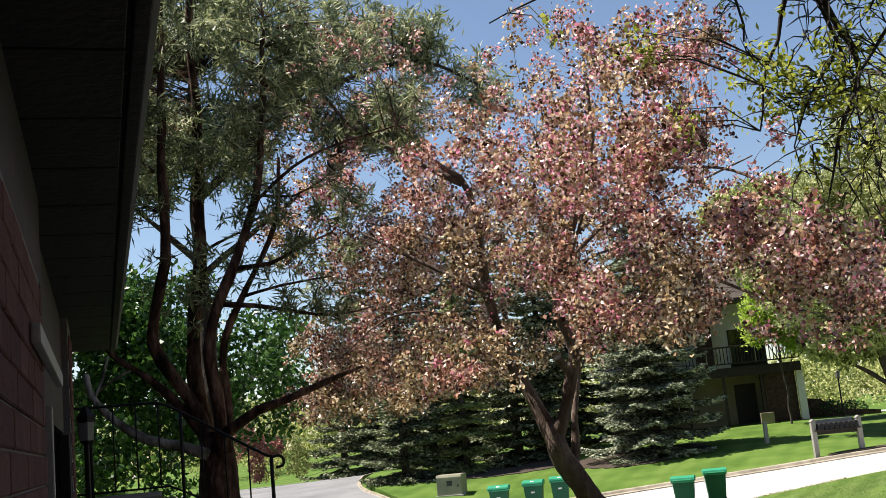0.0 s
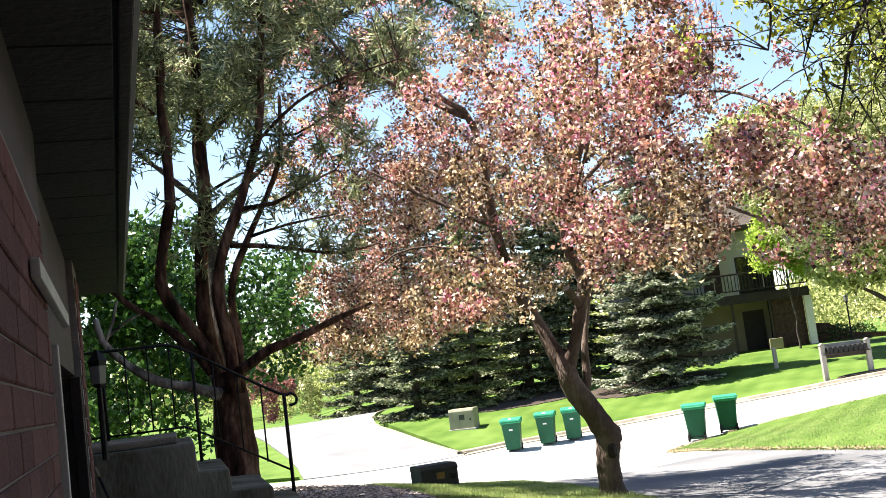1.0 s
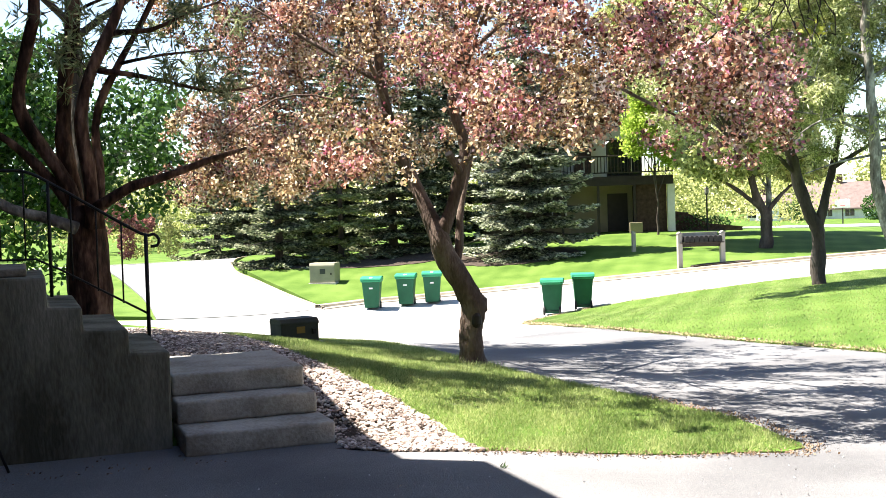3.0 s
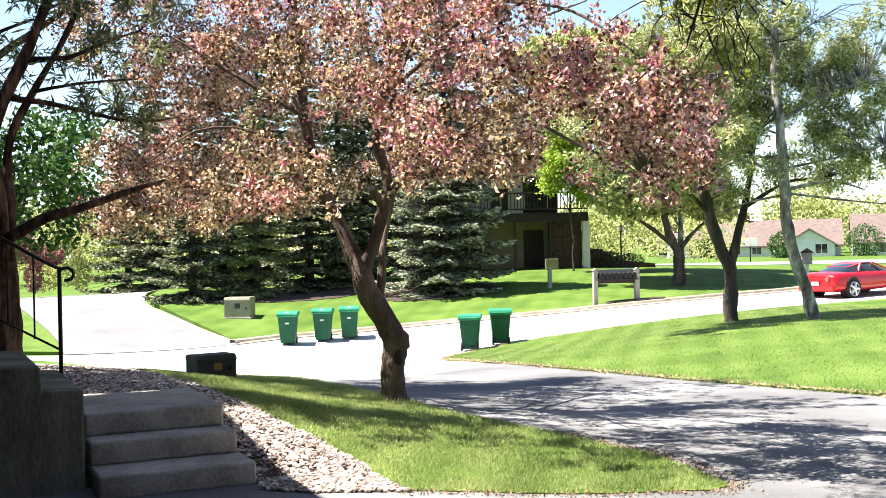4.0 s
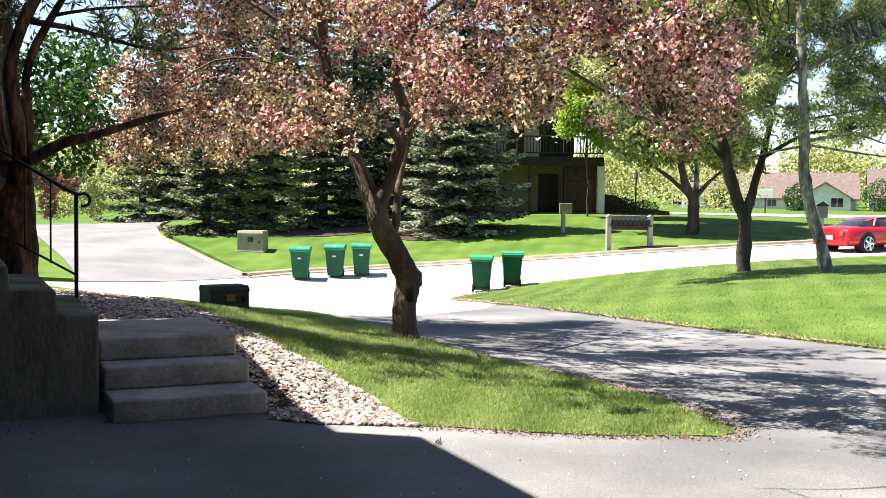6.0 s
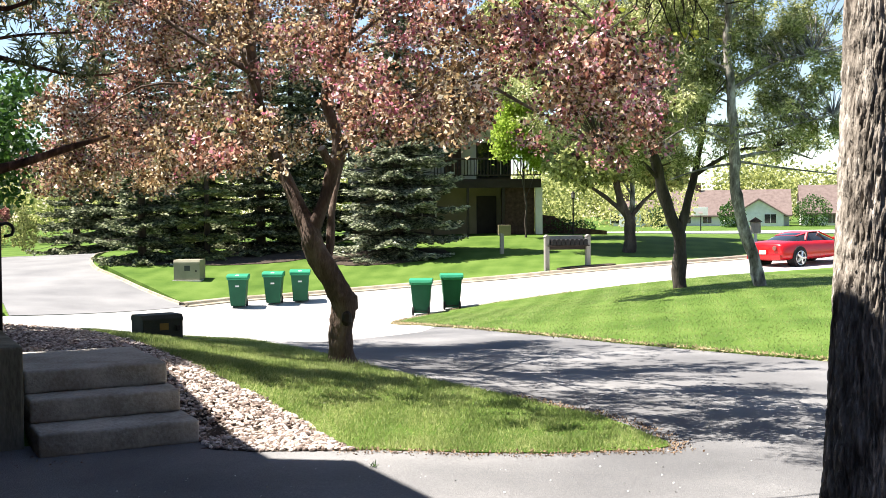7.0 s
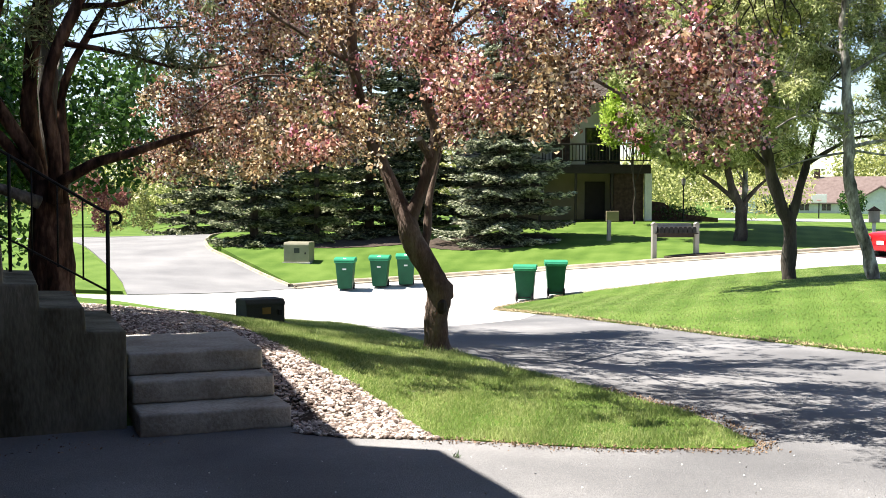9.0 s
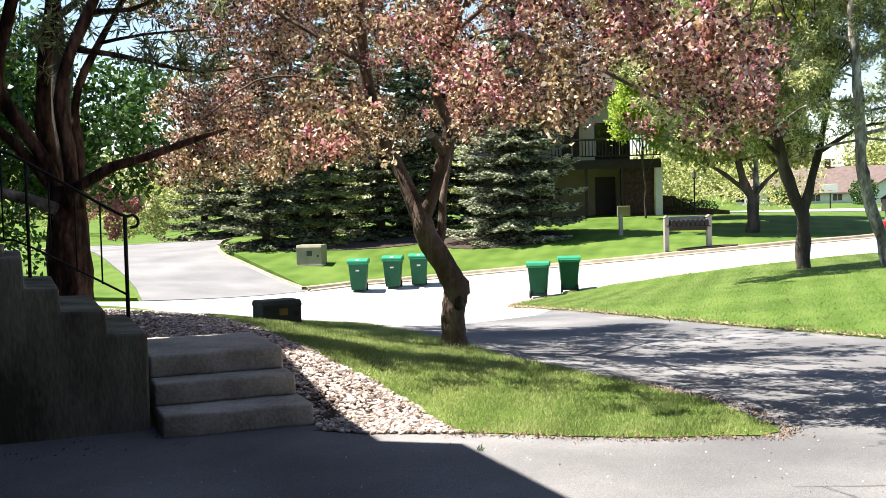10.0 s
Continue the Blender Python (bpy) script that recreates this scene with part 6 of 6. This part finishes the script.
# ---- stones of the gravel bed ----
def stone_mesh(k):
    r = np.random.default_rng(300 + k)
    bm = bmesh.new()
    bmesh.ops.create_icosphere(bm, subdivisions=1, radius=1)
    for v in bm.verts:
        v.co *= 1 + r.uniform(-0.22, 0.22)
        v.co.x *= 1.3
        v.co.z *= 0.62
    me = bpy.data.meshes.new("stone")
    bm.to_mesh(me)
    bm.free()
    me.materials.append(STONE)
    return me


def stones():
    kinds = [stone_mesh(k) for k in range(8)]
    r = random.Random(11)
    xs, ys = [p[0] for p in GRAVEL], [p[1] for p in GRAVEL]
    x, y = RNG.uniform(-1.2, max(xs), 130000), RNG.uniform(min(ys), max(ys), 130000)
    ok = inside(x, y, GRAVEL) & ~((x < 2.06) & (y < 9.35) & (x > 0.9)) & ((y < 11) | (RNG.uniform(size=130000) < 0.5))
    grid, spots = {}, []
    for px, py in zip(x[ok].tolist(), y[ok].tolist()):
        cell = (int(px / 0.04), int(py / 0.04))
        near = [grid.get((cell[0] + i, cell[1] + j)) for i in (-1, 0, 1) for j in (-1, 0, 1)]
        if any(q and math.dist((px, py), q) < 0.022 for q in near):
            continue
        grid[cell] = (px, py)
        spots.append((px, py))
    spots.sort(key=lambda p: p[1])
    verts, faces, base = [], [], 0
    for k, (x, y) in enumerate(spots):
        s = r.choice((0.01, 0.014, 0.018, 0.023)) * r.uniform(0.85, 1.15)
        m = Matrix.LocRotScale((x, y, float(height(x, y)) + 0.012 + r.uniform(0, 0.012)), Euler((r.uniform(-0.5, 0.5), r.uniform(-0.5, 0.5), r.uniform(0, 6.28))), (s, s, s))
        me = kinds[k % 8]
        if k < 300:
            put_mesh("stone", me, gravel_bed, m)
        else:
            verts += [m @ v.co for v in me.vertices]
            faces += [tuple(base + i for i in p.vertices) for p in me.polygons]
            base += len(me.vertices)
    ob = put_mesh("stones", mesh_of("stones", verts, faces, STONEBED), gravel_bed)
    ob["kind"] = "stuff"


stones()


# ---- bricks of the garage piers ----
def brick_mesh(long):
    bm = box(0.03, long, 0.0628, 0, 0, 0, 0.003, segments=1)
    me = bpy.data.meshes.new("brick")
    bm.to_mesh(me)
    bm.free()
    me.materials.append(BRICK)
    return me


def bricks(y0, y1, z1, single):
    """Running bond on a pier: single bricks, or joined where they are far off."""
    full, half = brick_mesh(0.2015), brick_mesh(0.0985)
    row, z = 0, 0.01
    r = random.Random(4)
    verts, faces = [], []

    def lay(me, y):
        m = pose(r.uniform(-0.0105, -0.0075), y, z)
        if single:
            put_mesh("brick", me, garage, m)
        else:
            base = len(verts)
            verts.extend(m @ v.co for v in me.vertices)
            faces.extend(tuple(base + i for i in p.vertices) for p in me.polygons)

    while z + 0.07 < z1:
        y = y1 - 0.006
        if row % 2:
            lay(half, y - 0.047)
            y -= 0.106
        while y - 0.195 > y0:
            lay(full, y - 0.0975)
            y -= 0.207
        z += 0.0677
        row += 1
    if not single:
        put_mesh("bricks", mesh_of("bricks", verts, faces, BRICK), garage)["kind"] = "stuff"


bricks(-0.8, 1.278, 2.22, True)
bricks(3.86, 4.4, 2.44, False)


# ---- dry leaves along the lawn's edge ----
edge = smooth_line([(x, y, 0) for x, y in [(2.95, 6.35), (3.4, 6.02), (3.9, 5.65), (4.6, 5.35), (5.05, 5.28), (5.35, 6.6), (5.25, 7.9)]], 0.05)
pick = edge[RNG.integers(0, len(edge), 2200)] + RNG.normal(size=(2200, 3)) * [0.07, 0.055, 0]
pick[:, 2] = height(pick[:, 0], pick[:, 1]) + 0.012
more = np.c_[RNG.uniform(-1.2, 1.2, 160), RNG.uniform(6.9, 7.5, 160), np.full(160, 0.012)]
litter = put_mesh("leaf_litter", leaf_mesh("leaf_litter", np.r_[pick, more], 0.023, 0.013, DRYLEAF, along=np.tile([0.7, 0.7, 0.1], (2360, 1)), loose=0.9))
tagged(litter, "brown dry leaves scattered along the lawn edge", "leaves", kind="stuff")
edge = smooth_line([(x, y, 0) for x, y in LAWN_NEAR[1:] + LAWN_FAR[:4]], 0.05)
pick = edge[RNG.integers(0, len(edge), 5200)] + RNG.normal(size=(5200, 3)) * [0.05, 0.06, 0]
pick[:, 2] = height(pick[:, 0], pick[:, 1]) + 0.035
straw = put_mesh("leaf_litter", leaf_mesh("leaf_litter", pick, 0.05, 0.018, STRAW, along=np.tile([0.2, 0.9, 0.1], (5200, 1)), loose=0.9))
tagged(straw, "dry straw and dead grass along the broad lawn's edge", "dry grass", kind="stuff")

# ---- a small weed in a crack of the driveway, and pale grit on the asphalt ----
weed = thing("weed", "small green weed growing in a driveway crack", "weed", pose(2.86, 5.8, 0.004))
put_mesh("leaves", leaf_mesh("leaves", RNG.normal(size=(14, 3)) * [0.012, 0.012, 0.002], 0.05, 0.007, GREENLEAF, along=np.tile([0.0, 0.0, 1.0], (14, 1)), loose=0.9), weed)
spots = np.c_[RNG.uniform(-1.0, 8.5, 520), RNG.uniform(2.6, 7.0, 520), np.zeros(520)]
spots = spots[~inside(spots[:, 0], spots[:, 1], STRIP) & (spots[:, 1] < 6.3)]
spots[:, 2] = height(spots[:, 0], spots[:, 1]) + 0.008
grit = put_mesh("grit", leaf_mesh("grit", spots, 0.016, 0.012, WHITEPAINT, along=np.tile([1.0, 0.3, 0.0], (len(spots), 1)), loose=0.6))
tagged(grit, "pale grit and petals scattered on the driveway", "grit", kind="stuff")
